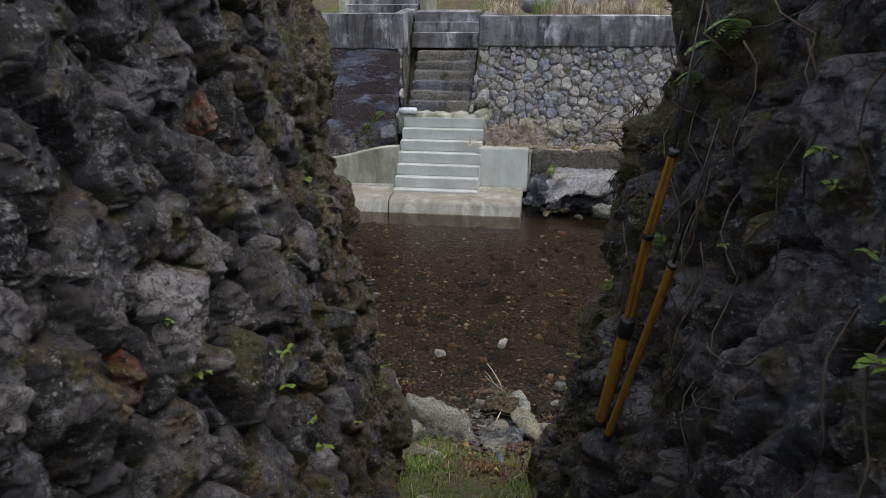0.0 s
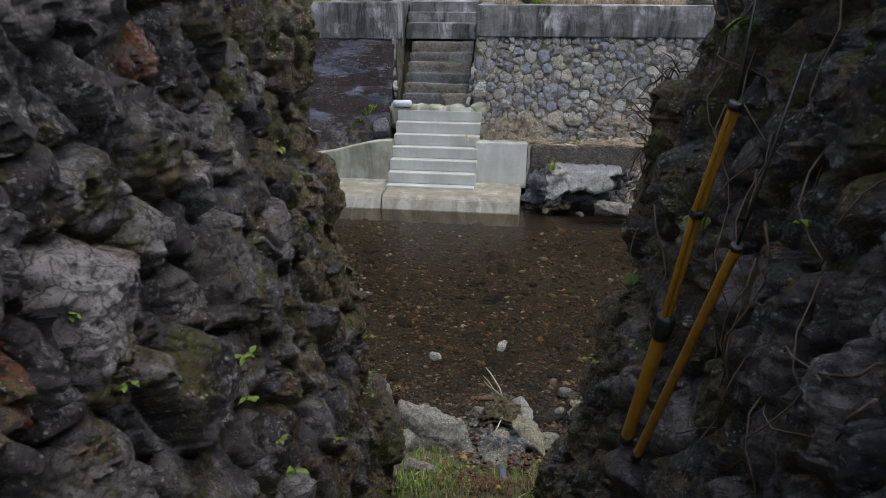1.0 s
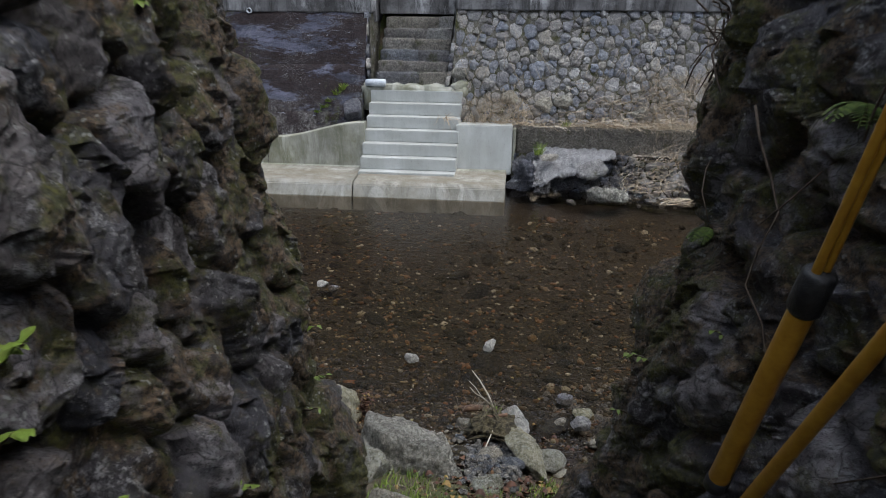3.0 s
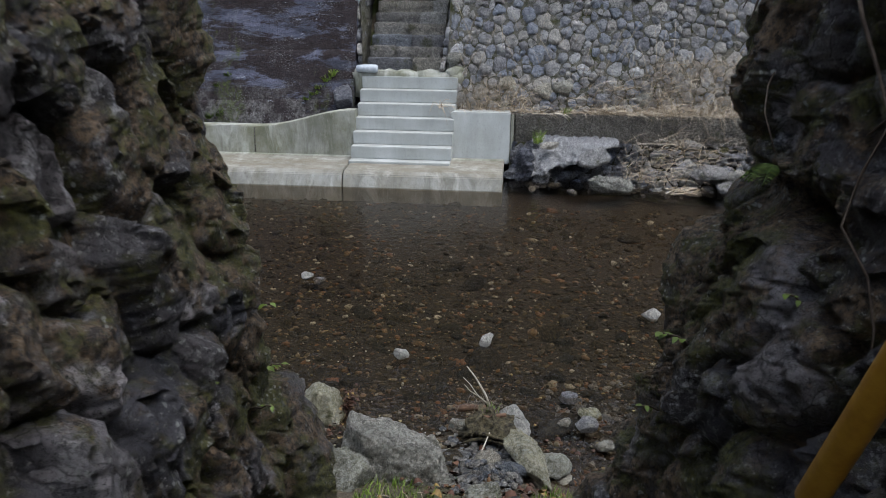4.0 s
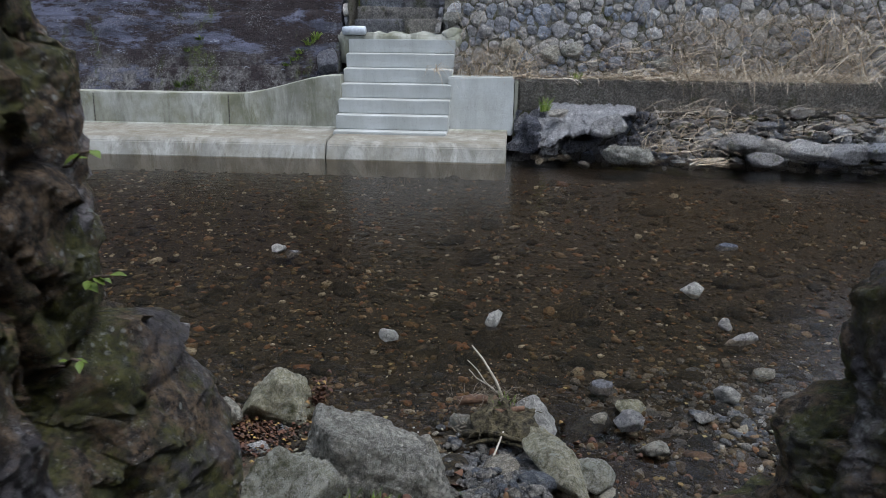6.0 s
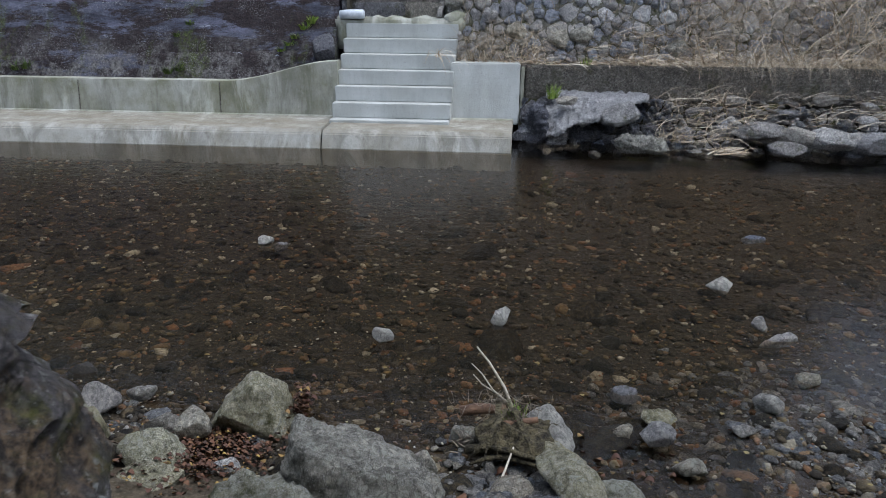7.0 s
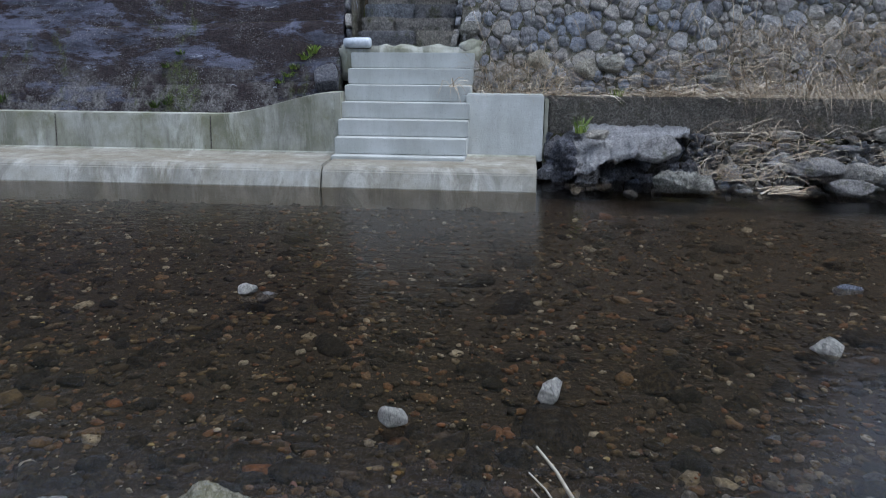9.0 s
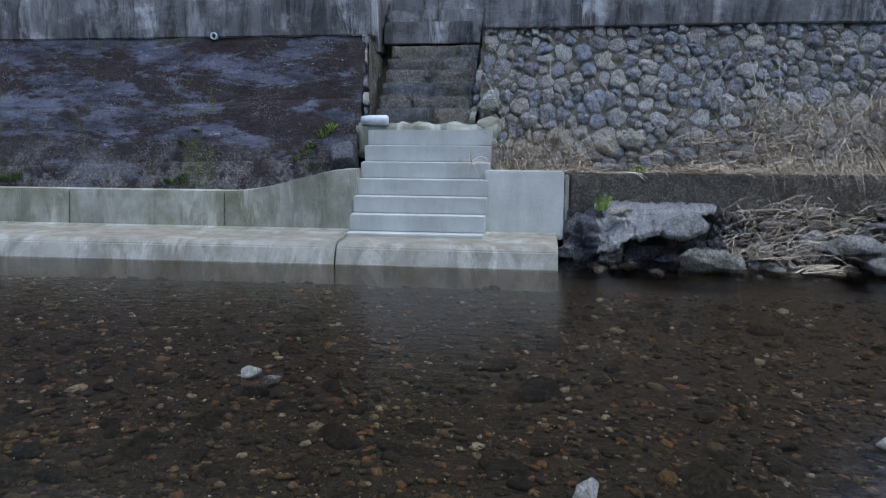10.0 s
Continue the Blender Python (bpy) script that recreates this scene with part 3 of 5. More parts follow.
def ground_z(x, y):
    if y < 12.3:
        z = along(NEAR_BANK, y + 0.42 * smooth(1.0, 1.4, x) * smooth(5.12, 5.45, y) - 0.2 * smooth(-0.3, -0.9, x))
        inland = smooth(4.0, 3.5, y) * max(smooth(-0.35, -0.8, x), smooth(2.0, 2.5, x))
        z += (max(4.05, z) - z) * inland
        if y < 5.4:
            z += 0.05 * wobble((x, y, 0), 2.0) * smooth(5.8, 5.0, y)
        z += 0.015 * wobble((x, y, 3), 6.0)
        if x > 1.6 and 5.3 < y < 7.2:
            bar = smooth(1.6, 2.1, x) * smooth(5.3, 5.6, y) * smooth(7.2, 6.3, y)
            z = max(z, z + bar * (-0.008 - z + 0.025 * wobble((x, y, 9), 3.0)))
        if x > 0.8 and y > 11.5:
            z = max(z, -0.3 + smooth(0.8, 0.95, x) * ((y - 12.02) * 0.6))
    else:
        z = min(2.9, 0.6 + (y - 13.25) / 0.46)
        if -1.95 < x < 0.15:
            z = min(z, max(-0.2, 0.85 + (y - 13.1) * 1.05), 2.8)
        z = max(z, -0.3 + smooth(0.8, 0.95, x) * ((min(y, 12.62) - 12.02) * 0.6))
        if y > 17.5:
            # unseen hill, kept low on the right so the water mirrors sky there
            rise = 0.8 - 0.62 * smooth(0.34, 0.66, x / (y - 4))
            z = 2.9 + (min(y, 90) - 17.5) * rise
    return z


def build_ground():
    xs = [-400, -150, -60, -30, -18, -12, -9.5, -8, -7] + list(np.arange(-6.4, 6.41, 0.14)) + [7, 8, 9.5, 12, 18, 30, 60, 150, 400]
    ys = [-400, -150, -60, -25, -12, -7, -4, -2.5, -1.5] + list(np.arange(-0.9, 3.0, 0.18)) + list(np.arange(3.0, 6.6, 0.075)) + list(np.arange(6.6, 12.2, 0.2)) + list(np.arange(12.2, 15.2, 0.1)) + [15.5, 16, 17, 17.5, 19, 22, 28, 40, 60, 90, 160, 400]
    v = [(x, y, ground_z(x, y)) for y in ys for x in xs]
    w = len(xs)
    f = [(j * w + i, j * w + i + 1, (j + 1) * w + i + 1, (j + 1) * w + i) for j in range(len(ys) - 1) for i in range(w - 1)]
    tagged(new("ground", mesh("ground", v, f, M_GROUND)), "brown earth and gravel bank running under the river", "ground", kind="structure")


build_ground()

bm = bmesh.new()
bmesh.ops.create_grid(bm, x_segments=40, y_segments=4, size=1.0, matrix=Matrix.LocRotScale((0, 9.0, 0.0), None, (60, 3.9, 1)))
tagged(new("water", from_bm("water", bm, M_WATER)), "clear shallow brown river water with faint ripples", "river", kind="structure")


# ---- the two old stone walls of the passage ----
def lattice(p, q, seed):
    """Smooth random values over a plane, from -1 to 1."""
    i, j = np.floor(p).astype(np.int64), np.floor(q).astype(np.int64)
    f, g = p - i, q - j
    f, g = f * f * (3 - 2 * f), g * g * (3 - 2 * g)

    def at(di, dj):
        h = ((i + di) * 374761393 + (j + dj) * 668265263 + seed * 982451653) & 0x7FFFFFFF
        h = ((h ^ (h >> 13)) * 1274126177) & 0x7FFFFFFF
        return ((h ^ (h >> 16)) & 0xFFFF) / 32767.5 - 1.0

    return (at(0, 0) * (1 - f) + at(1, 0) * f) * (1 - g) + (at(0, 1) * (1 - f) + at(1, 1) * f) * g


def rough_field(u, q, scale, octaves, seed, ridged=False, gain=0.55):
    total, amp = 0.0, 1.0
    for k in range(octaves):
        n = lattice(u * scale + 0.37 * q * scale + 17.3 * k, q * scale - 0.21 * u * scale + 5.1 * k, seed + k)
        total = total + amp * (1 - 2 * np.abs(n) if ridged else n)
        scale, amp = scale * 2.03, amp * gain
    return total


def chips(p, q, size, lift, slope, seed):
    """Broken facets: every small cell of the plane has its own height and tilt."""
    rnd = np.random.RandomState(seed)
    n = 257
    jp, jq, hh, sp, sq = rnd.uniform(0.1, 0.9, n), rnd.uniform(0.1, 0.9, n), rnd.uniform(-1, 1, n), rnd.uniform(-1, 1, n), rnd.uniform(-1, 1, n)
    i, j = np.floor(p / size).astype(np.int64), np.floor(q / size).astype(np.int64)
    best, value = np.full(p.shape, 9.0), np.zeros(p.shape)
    for di in (-1, 0, 1):
        for dj in (-1, 0, 1):
            k = ((i + di) * 7919 + (j + dj) * 104729) % n
            x, y = p / size - (i + di) - jp[k], q / size - (j + dj) - jq[k]
            d = x * x + y * y
            value = np.where(d < best, lift * hh[k] + slope * size * (sp[k] * x + sq[k] * y), value)
            best = np.minimum(best, d)
    return value


def build_passage_wall(name, side, seed, label):
    """A dry wall of angular upright stones: one stone for every cell, each with its own facets, over an earth core."""
    edge = LEFT_EDGE if side < 0 else RIGHT_EDGE
    out = -1 if side < 0 else 1
    wall_end = WALL_END
    back = -3.4 if side < 0 else 5.2
    turn, rnd = 0.16, np.random.RandomState(seed)
    y1 = wall_end - turn
    arc = turn * math.pi / 2

    def on_face(s, z, h):
        """The point h in front of the wall, s along it: the face, the rounded corner, then the river end."""
        e = edge(min(s, y1), z)
        if s <= y1:
            return (e - out * h, s, z + 0.1 * h)
        cx = e + out * turn
        if s <= y1 + arc:
            t = (s - y1) / turn
            return (cx - out * (turn + h) * math.cos(t), y1 + (turn + h) * math.sin(t), z + 0.1 * h)
        return (cx + out * (s - y1 - arc), wall_end + h, z + 0.1 * h)

    # the earth core
    v, f = [], []
    ss = [-2.0, -1.0, 0.0, 0.6] + list(np.arange(0.9, wall_end + 0.75, 0.06))
    zs = list(np.arange(-0.1, 0.9, 0.2)) + list(np.arange(0.9, 4.31, 0.06))
    for z in zs:
        v += [on_face(s, z, 0.012 * wobble((s, 3 * side, z), 6) - 0.02) for s in ss]
        v += [(back, wall_end, z), (back, -2.0, z)]
    w = len(ss) + 2
    for j in range(len(zs) - 1):
        f += [(j * w + i, j * w + (i + 1) % w, (j + 1) * w + (i + 1) % w, (j + 1) * w + i) for i in range(w)]
    f.append(tuple((len(zs) - 1) * w + i for i in range(w)))
    wall = tagged(new(name, mesh(name, v, f, M_EARTH)), label, "wall", kind="structure")

    # stone centres, wider apart at the river end
    pts = []
    for _ in range(9000):
        u, q = rnd.uniform(0.7, wall_end + 0.7), rnd.uniform(0.65, 4.3)
        r = rnd.choice([0.075, 0.11, 0.15, 0.20]) * (1 + 0.35 * smooth(2.9, 3.7, u))
        if all(((u - a) ** 2 + ((q - b) / 1.45) ** 2) ** 0.5 > 0.62 * (r + c) for a, b, c in pts):
            pts.append((u, q, r))
    cu, cq, cr = (np.array([p[k] for p in pts]) for k in range(3))
    step = 0.0095
    gu, gq = np.arange(0.85, wall_end + 0.5, step), np.arange(0.9, 4.26, step)
    U, Q = np.meshgrid(gu, gq)
    WU = U + 0.020 * rough_field(U, Q, 9, 3, seed) + 0.006 * rough_field(U, Q, 40, 2, seed + 9)
    WQ = Q + 0.028 * rough_field(U, Q, 8, 3, seed + 3) + 0.006 * rough_field(U, Q, 40, 2, seed + 12)
    first, second, owner = np.full(U.shape, 9.0), np.full(U.shape, 9.0), np.zeros(U.shape, int)
    for k in range(len(pts)):
        d = np.hypot(WU - cu[k], (WQ - cq[k]) / 1.45) - 0.45 * cr[k]
        nearer = d < first
        second = np.where(nearer, first, np.minimum(second, d))
        owner = np.where(nearer, k, owner)
        first = np.where(nearer, d, first)
    rim = (second - first) / 2
    # each stone's height: the lowest of its tilted facets
    stands = rnd.uniform(0.0, 0.085, len(pts)) + 0.25 * (cr - 0.1)
    du, dq = WU - cu[owner], WQ - cq[owner]
    H = np.full(U.shape, 9.0)
    for k in range(6):
        a, slope, lift = rnd.uniform(0, 6.283, len(pts)), rnd.uniform(0.15, 1.1, len(pts)), rnd.uniform(0.2, 0.8, len(pts))
        if k == 0:
            slope, lift = slope * 0.4, lift * 0
        H = np.minimum(H, stands[owner] + (slope * cr * lift)[owner] - slope[owner] * (du * np.cos(a)[owner] + dq * np.sin(a)[owner] / 1.3))
    H = np.maximum(H, stands[owner] - 0.07)
    tail = np.clip((U - 2.9) / 0.9, 0, 1)
    joint = np.clip(1 - rim / (0.017 - 0.006 * tail), 0, 1)
    H = H - (0.082 - 0.035 * tail) * joint ** 1.2
    for _ in range(2):
        H[1:-1, 1:-1] = (2 * H[1:-1, 1:-1] + H[:-2, 1:-1] + H[2:, 1:-1] + H[1:-1, :-2] + H[1:-1, 2:]) / 6
    H += chips(WU, WQ / 1.4, 0.075, 0.008, 0.5, seed + 60) + chips(WU, WQ, 0.032, 0.0018, 0.32, seed + 70)
    H += 0.012 * rough_field(U, Q * 0.7, 7, 3, seed + 20) + 0.004 * rough_field(U, Q, 24, 2, seed + 30) + 0.0012 * rough_field(U, Q, 75, 2, seed + 40)
    H += 0.03 * tail * rough_field(U, Q, 3, 2, seed + 50) + 0.025
    rest = Soup()
    for k in range(len(pts)):
        rows_, cols_ = np.nonzero(owner == k)
        if len(rows_) < 20:
            continue
        mine = set(zip(rows_.tolist(), cols_.tolist()))
        index, verts, faces = {}, [], []
        for i, j in mine:
            if i + 1 >= len(gq) or j + 1 >= len(gu):
                continue
            quad = []
            for c in ((i, j), (i, j + 1), (i + 1, j + 1), (i + 1, j)):
                if c not in index:
                    index[c] = len(verts)
                    verts.append(on_face(gu[c[1]], gq[c[0]], float(H[c]) - (0.0 if c in mine else 0.012)))
                quad.append(index[c])
            faces.append(tuple(quad) if side < 0 else tuple(quad[::-1]))
        # turn the rim back into the wall, so that the stone has sides
        count = collections.Counter(e for g in faces for e in ((g[n], g[(n + 1) % 4]) for n in range(4)))
        rims = [e for e in count if (e[1], e[0]) not in count]
        spots, sunk = {i: c for c, i in index.items()}, {}
        for i in {i for e in rims for i in e}:
            c = spots[i]
            sunk[i] = len(verts)
            verts.append(on_face(gu[c[1]], gq[c[0]], float(H[c]) - 0.07))
        faces += [(b, a, sunk[a], sunk[b]) for a, b in rims]
        if 1.15 < cu[k] < wall_end + 0.3 and cq[k] > 1.1:
            part("stone", mesh("stone", verts, faces, M_PASS, False), wall)
        else:
            rest.add(verts, faces)
    part("rubble", rest.mesh("rubble", M_PASS, False), wall, "outlying stones of the same wall", kind="stuff")
    return wall


build_passage_wall("wall_west", -1, 11, "rough dark boulder wall with moss and rust stains")
build_passage_wall("wall_east", 1, 23, "rough dark mossy boulder wall with hanging vines")


# ---- the far bank: concrete, stairs and revetments ----
def build_far_bank():
    # toe of new concrete in two pours
    for k, (x0, x1) in enumerate(((-11.0, -1.468), (-1.452, 0.79))):
        bm = prism([(11.44, -0.35), (11.47, 0.0), (11.545, 0.17), (11.60, 0.215), (12.55, 0.225), (12.55, -0.35)], x0, x1, 0.012)
        for v in bm.verts:
            v.co.y += 0.016 * min(0.0, v.co.x + 1.4) * (1 if v.co.y < 12 else 0)
        toe = thing("concrete_toe", (x0, 12.0, -0.35), "pale concrete ledge with a rounded lip along the river", "concrete ledge", "concrete toe pours")
        part("ledge", from_bm("ledge", chipped(bm, 0.5, 0.003), M_TOE), toe)
        lip = bmesh.new()
        run = [x0 + (x1 - x0) * i / 40 for i in range(41)]
        rows_ = [[lip.verts.new((x, 12.355 - d + 0.006 * wobble((x, d, 0), 9), 0.2235 + h)) for d, h in ((-0.01, 0.012), (0.03 + 0.02 * wobble((x, 1, 0), 5), 0.008), (0.06 + 0.025 * wobble((x, 2, 0), 6), 0.001))] for x in run]
        for a, b in zip(rows_, rows_[1:]):
            for j in range(2):
                lip.faces.new((a[j], a[j + 1], b[j + 1], b[j]))
        bmesh.ops.recalc_face_normals(lip, faces=lip.faces[:])
        part("silt_line", from_bm("silt_line", lip, M_NEWOLD), toe, "thin grey silt along the parapet foot")

    # parapets
    bm = bmesh.new()
    outline = [(-11.0, 0.635)] + [(-2.95 + 1.5 * t / 10, 0.635 + 0.27 * smooth(0, 1, t / 10)) for t in range(0, 11)]
    cols = []
    for x, top in outline:
        cols.append([bm.verts.new(p) for p in ((x, 12.36, 0.15), (x, 12.42, top), (x, 12.62, top), (x, 12.62, 0.15))])
    for a, b in zip(cols, cols[1:]):
        for k in range(3):
            bm.faces.new((a[k], b[k], b[k + 1], a[k + 1]))
    bm.faces.new(cols[0])
    bm.faces.new(cols[-1][::-1])
    bmesh.ops.recalc_face_normals(bm, faces=bm.faces[:])
    bmesh.ops.bevel(bm, geom=[e for e in bm.edges if abs(e.verts[0].co.y - e.verts[1].co.y) < 0.001 and e.verts[0].co.z > 0.6 and e.verts[1].co.z > 0.6], offset=0.012, segments=2, affect="EDGES")
    par = thing("parapet", (-6, 12.4, 0.22), "low weathered concrete parapet sweeping up towards the stairs", "parapet")
    part("wall", from_bm("wall", chipped(bm, 0.6, 0.002), M_NEWOLD), par)
    for x, top in ((-4.97, 0.62), (-3.02, 0.62), (-7.0, 0.62)):
        part("joint", from_bm("joint", prism([(12.356, 0.23), (12.412, top), (12.43, top), (12.43, 0.23)], x - 0.004, x + 0.004, 0), M_KERB), par, "dark vertical joint")
    bm = prism([(12.42, 0.15), (12.54, 0.89), (12.80, 0.89), (12.80, 0.15)], -0.02, 0.86, 0.014)
    tagged(new("wing_wall", from_bm("wing_wall", chipped(bm, 0.25, 0.002), M_NEW)), "pale new concrete wing wall beside the stairs", "wing wall")
    bm = chipped(prism([(12.46, 0.1), (12.57, 0.84), (12.76, 0.84), (12.76, 0.1)], 0.865, 0.915, 0.012), 0.08, 0.02, 9)
    tagged(new("mortar_seam", from_bm("mortar_seam", bm, M_NEWOLD)), "crumbling grey mortar seam between wing wall and kerb", "mortar seam")

    # new concrete stairs
    st = thing("concrete_stairs", (-0.72, 12.0, 0.225), "pale new concrete stairs rising from the river toe", "stairs")
    for k in range(7):
        z1 = 0.25 + 0.18 * k
        y0 = 11.975 + 0.1635 * k
        # the lowest step shows a short riser only
        z0 = 0.15 if k == 0 else z1 - 0.18
        bm = box(-1.475 + 0.006 * k, 0.012 + 0.005 * k, y0, 13.1, z0, z1, 0.008)
        part("step", from_bm("step", chipped(bm, 0.3, 0.002), M_NEW), st)

    # old steps in the slot between the revetments
    old = thing("stone_steps", (-0.8, 13.2, 1.33), "worn mossy stone steps climbing between the walls", "stairs")
    rng = random.Random(5)
    bm = chipped(box(-1.6, 0.12, 12.99, 13.35, 1.0, 1.40, 0.03), 0.09, 0.045, 6, 3)
    part("landing", from_bm("landing", bm, M_NEWOLD, True), old, "broken pale mortar landing")
    for k in range(6):
        z1, y0 = 1.565 + 0.163 * k, 13.2 + 0.155 * k
        x = -1.40 + 0.01 * k
        while x < -0.3:
            w = rng.uniform(0.4, 0.9)
            x1 = min(-0.20, x + w)
            if -0.22 - x1 < 0.15:
                x1 = -0.18
            bm = chipped(box(x, x1 - 0.006, y0 + rng.uniform(-0.012, 0.012), y0 + 0.45, z1 - 0.26, z1 + rng.uniform(-0.01, 0.01), 0.012), 0.06, 0.014, 12, k + x)
            part("step_stone", from_bm("step_stone", bm, M_OLDSTEP, True), old)
            x = x1
    for k in range(3):
        z1, y0 = 2.70 + 0.175 * k, 14.15 + 0.2 * k
        bm = chipped(box(-1.49, -0.19, y0, y0 + 0.7, z1 - 0.28, z1, 0.012), 0.12, 0.006, 8, k)
        part("step", from_bm("step", bm, M_CAP), old, "streaked grey concrete step")
    for k in range(4):
        z1, y0 = 3.14 + 0.17 * k, 15.3 + 0.28 * k
        bm = box(-3.1, -1.55, y0, y0 + 0.6, z1 - 0.3, z1, 0.012)
        part("step", from_bm("step", bm, M_CAP), old, "streaked grey concrete step")
    for x in (-3.2, -1.5):
        bm = prism([(15.2, 2.85), (15.2, 3.25), (16.3, 3.95), (16.5, 3.95), (16.5, 2.85)], x, x + 0.14, 0.012)
        part("stringer", from_bm("stringer", bm, M_NEWOLD), old, "pale concrete side kerb")

    # dark concrete revetment in three tilted lifts
    rev = tagged(new("wall_far_west"), "sloping black-stained concrete revetment with moss and lift joints", "revetment", kind="structure")
    bounds = ((0.45, 0.998), (1.0, 1.705), (1.708, 2.47))
    for k, (z0, z1) in enumerate(bounds):
        x0, x1 = -12.0, -1.585
        bm = bmesh.new()
        nx, nz, grid = 70, 8, []
        for i in range(nx + 1):
            x = x0 + (x1 - x0) * i / nx
            low = z0 + (0.03 * (x + 1.6) if k else 0)
            high = z1 + (0.03 * (x + 1.6) if k < 2 else 0)
            col = []
            for j in range(nz + 1):
                z = low + (high - low) * j / nz
                lip = 0.006 * (1 if j in (0, nz) else 0) * smooth(-5.5, -2.5, x)
                bulge = 0.03 * wobble((x, 0, z), 1.6) + 0.016 * wobble((x, 0, z), 6.0)
                col.append(bm.verts.new((x, revet_y(z) + lip + bulge, z)))
            top = revet_y(high)
            col.append(bm.verts.new((x, top + 0.4, high)))
            grid.append(col)
        for a, b in zip(grid, grid[1:]):
            for j in range(nz + 1):
                bm.faces.new((a[j], b[j], b[j + 1], a[j + 1]))
        side = [bm.verts.new((x1, c.co.y + 0.5, c.co.z)) for c in grid[-1][:-1]]
        for j in range(nz):
            bm.faces.new((grid[-1][j], side[j], side[j + 1], grid[-1][j + 1]))
        part("concrete_lift", from_bm("concrete_lift", bm, M_DARK, True), rev)
    cap_y = revet_y(2.5) - 0.03
    for name, x0, x1, top, label in (("cap_wall_west", -12.0, -1.52, 3.09, "vertical streaked concrete cap above the dark revetment"), ("cap_wall_east", -0.13, 12.0, 3.05, "vertical stained concrete cap above the stone revetment")):
        zlow = 2.47 if x0 < -1 else 2.53
        bm = chipped(box(x0, x1, cap_y, cap_y + 0.35, zlow, top, 0.018), 0.25, 0.012, 5, x0)
        cap = tagged(new(name, from_bm(name, bm, M_CAP)), label, "cap wall", kind="structure")
        ret0, ret1 = (x1 - 0.25, x1) if x0 < -1 else (x0, x0 + 0.25)
        bm = chipped(box(ret0, ret1, cap_y + 0.352, cap_y + 1.6, 2.3, top - 0.004, 0.015), 0.25, 0.01, 5, x1)
        part("return_wall", from_bm("return_wall", bm, M_CAP), cap)
    v, f = [], []
    for r, y in ((0.045, cap_y - 0.035), (0.045, cap_y + 0.05), (0.032, cap_y + 0.05), (0.032, cap_y - 0.035)):
        v += [(-3.56 + r * math.cos(2 * math.pi * s / 16), y, 2.49 + r * math.sin(2 * math.pi * s / 16)) for s in range(16)]
    for a, b in ((0, 1), (2, 3), (3, 0)):
        f += [(a * 16 + s, a * 16 + (s + 1) % 16, b * 16 + (s + 1) % 16, b * 16 + s) for s in range(16)]
    tagged(new("drain_pipe", mesh("drain_pipe", v, f, M_WHITE)), "small grey drain pipe end set in the dark wall", "drain pipe")
    v, f = tube([(-1.52, 13.02, 1.435), (-1.40, 13.0, 1.44), (-1.22, 13.0, 1.44), (-1.2, 13.0, 1.44)], [0.055, 0.062, 0.062, 0.045], 16)
    tagged(new("pipe_stub", mesh("pipe_stub", v, f, M_WHITE)), "pale grey pipe stub lying on the stair landing", "pipe")

    # stone revetment
    east = tagged(new("wall_far_east"), "sloping grey fieldstone revetment with mossy mortar", "revetment", kind="structure")
    zs, xs, v, f = np.linspace(0.4, 2.56, 16), np.linspace(-0.14, 12, 90), [], []
    for z in zs:
        for x in xs:
            v.append((x, revet_y(z) + 0.025 + 0.02 * wobble((x, 0, z), 5), z))
    for j in range(15):
        for i in range(89):
            f.append((j * 90 + i, j * 90 + i + 1, (j + 1) * 90 + i + 1, (j + 1) * 90 + i))
    part("mortar_bed", mesh("mortar_bed", v, f, M_MORTAR), east)
    place = lambda u, q, h: Vector((u, revet_y(q) + 0.04 - h, q + 0.3 * h))
    polys = cells_of(rng, -0.12, 7.2, 0.72, 2.54, 0.17, 0.6, 0.85)
    lay_stones(rng, east, polys, place, 0.006, (0.025, 0.065), M_REVET, pick=lambda u, q: u < 4.6, samples=22, rings=FLAT_RINGS, rough=0.5, slant=0.5)
    # the stone sides of the stair slot
    for x, sgn in ((-1.56, 1), (-0.16, -1)):
        side_place = lambda u, q, h, x=x, sgn=sgn: Vector((x + sgn * (h - 0.02) + sgn * 0.10 * max(0, 2.3 - q), u, q))
        v = [(x + sgn * 0.10 * max(0, 2.3 - z), y, z) for y, z in ((12.95, 0.9), (14.9, 0.9), (14.9, 2.5), (13.6, 2.5))]
        part("slot_side", mesh("slot_side", v, [(0, 1, 2, 3)], M_MORTAR), east if sgn < 0 else rev)
        polys = [p for p in cells_of(rng, 12.98, 14.6, 1.3, 2.5, 0.17, 0.35, 1.0)]
        polys = [p for p in polys if sum(q[0] for q in p) / len(p) > revet_y(sum(q[1] for q in p) / len(p)) + 0.05]
        lay_stones(rng, east if sgn < 0 else rev, polys, side_place, 0.006, (0.018, 0.035), M_REVET, flip=sgn < 0, samples=14, rings=FLAT_RINGS)

    # packed rocks below the kerb
    foot = tagged(new("bank_foot"), "washed-out bank of wet black rocks under the kerb", "bank", kind="structure")
    v, f = [], []
    for j in range(7):
        for i in range(60):
            x = 0.87 + i * 0.1
            v.append((x, 12.06 + 0.09 * j - (0.28 * smooth(2.4, 3.2, x)) * (1 - j / 6) + 0.05 * wobble((x, j, 0), 2), -0.25 + 0.118 * j))
    for j in range(6):
        for i in range(59):
            f.append((j * 60 + i, j * 60 + i + 1, (j + 1) * 60 + i + 1, (j + 1) * 60 + i))
    part("earth", mesh("earth", v, f, M_JOINT), foot)
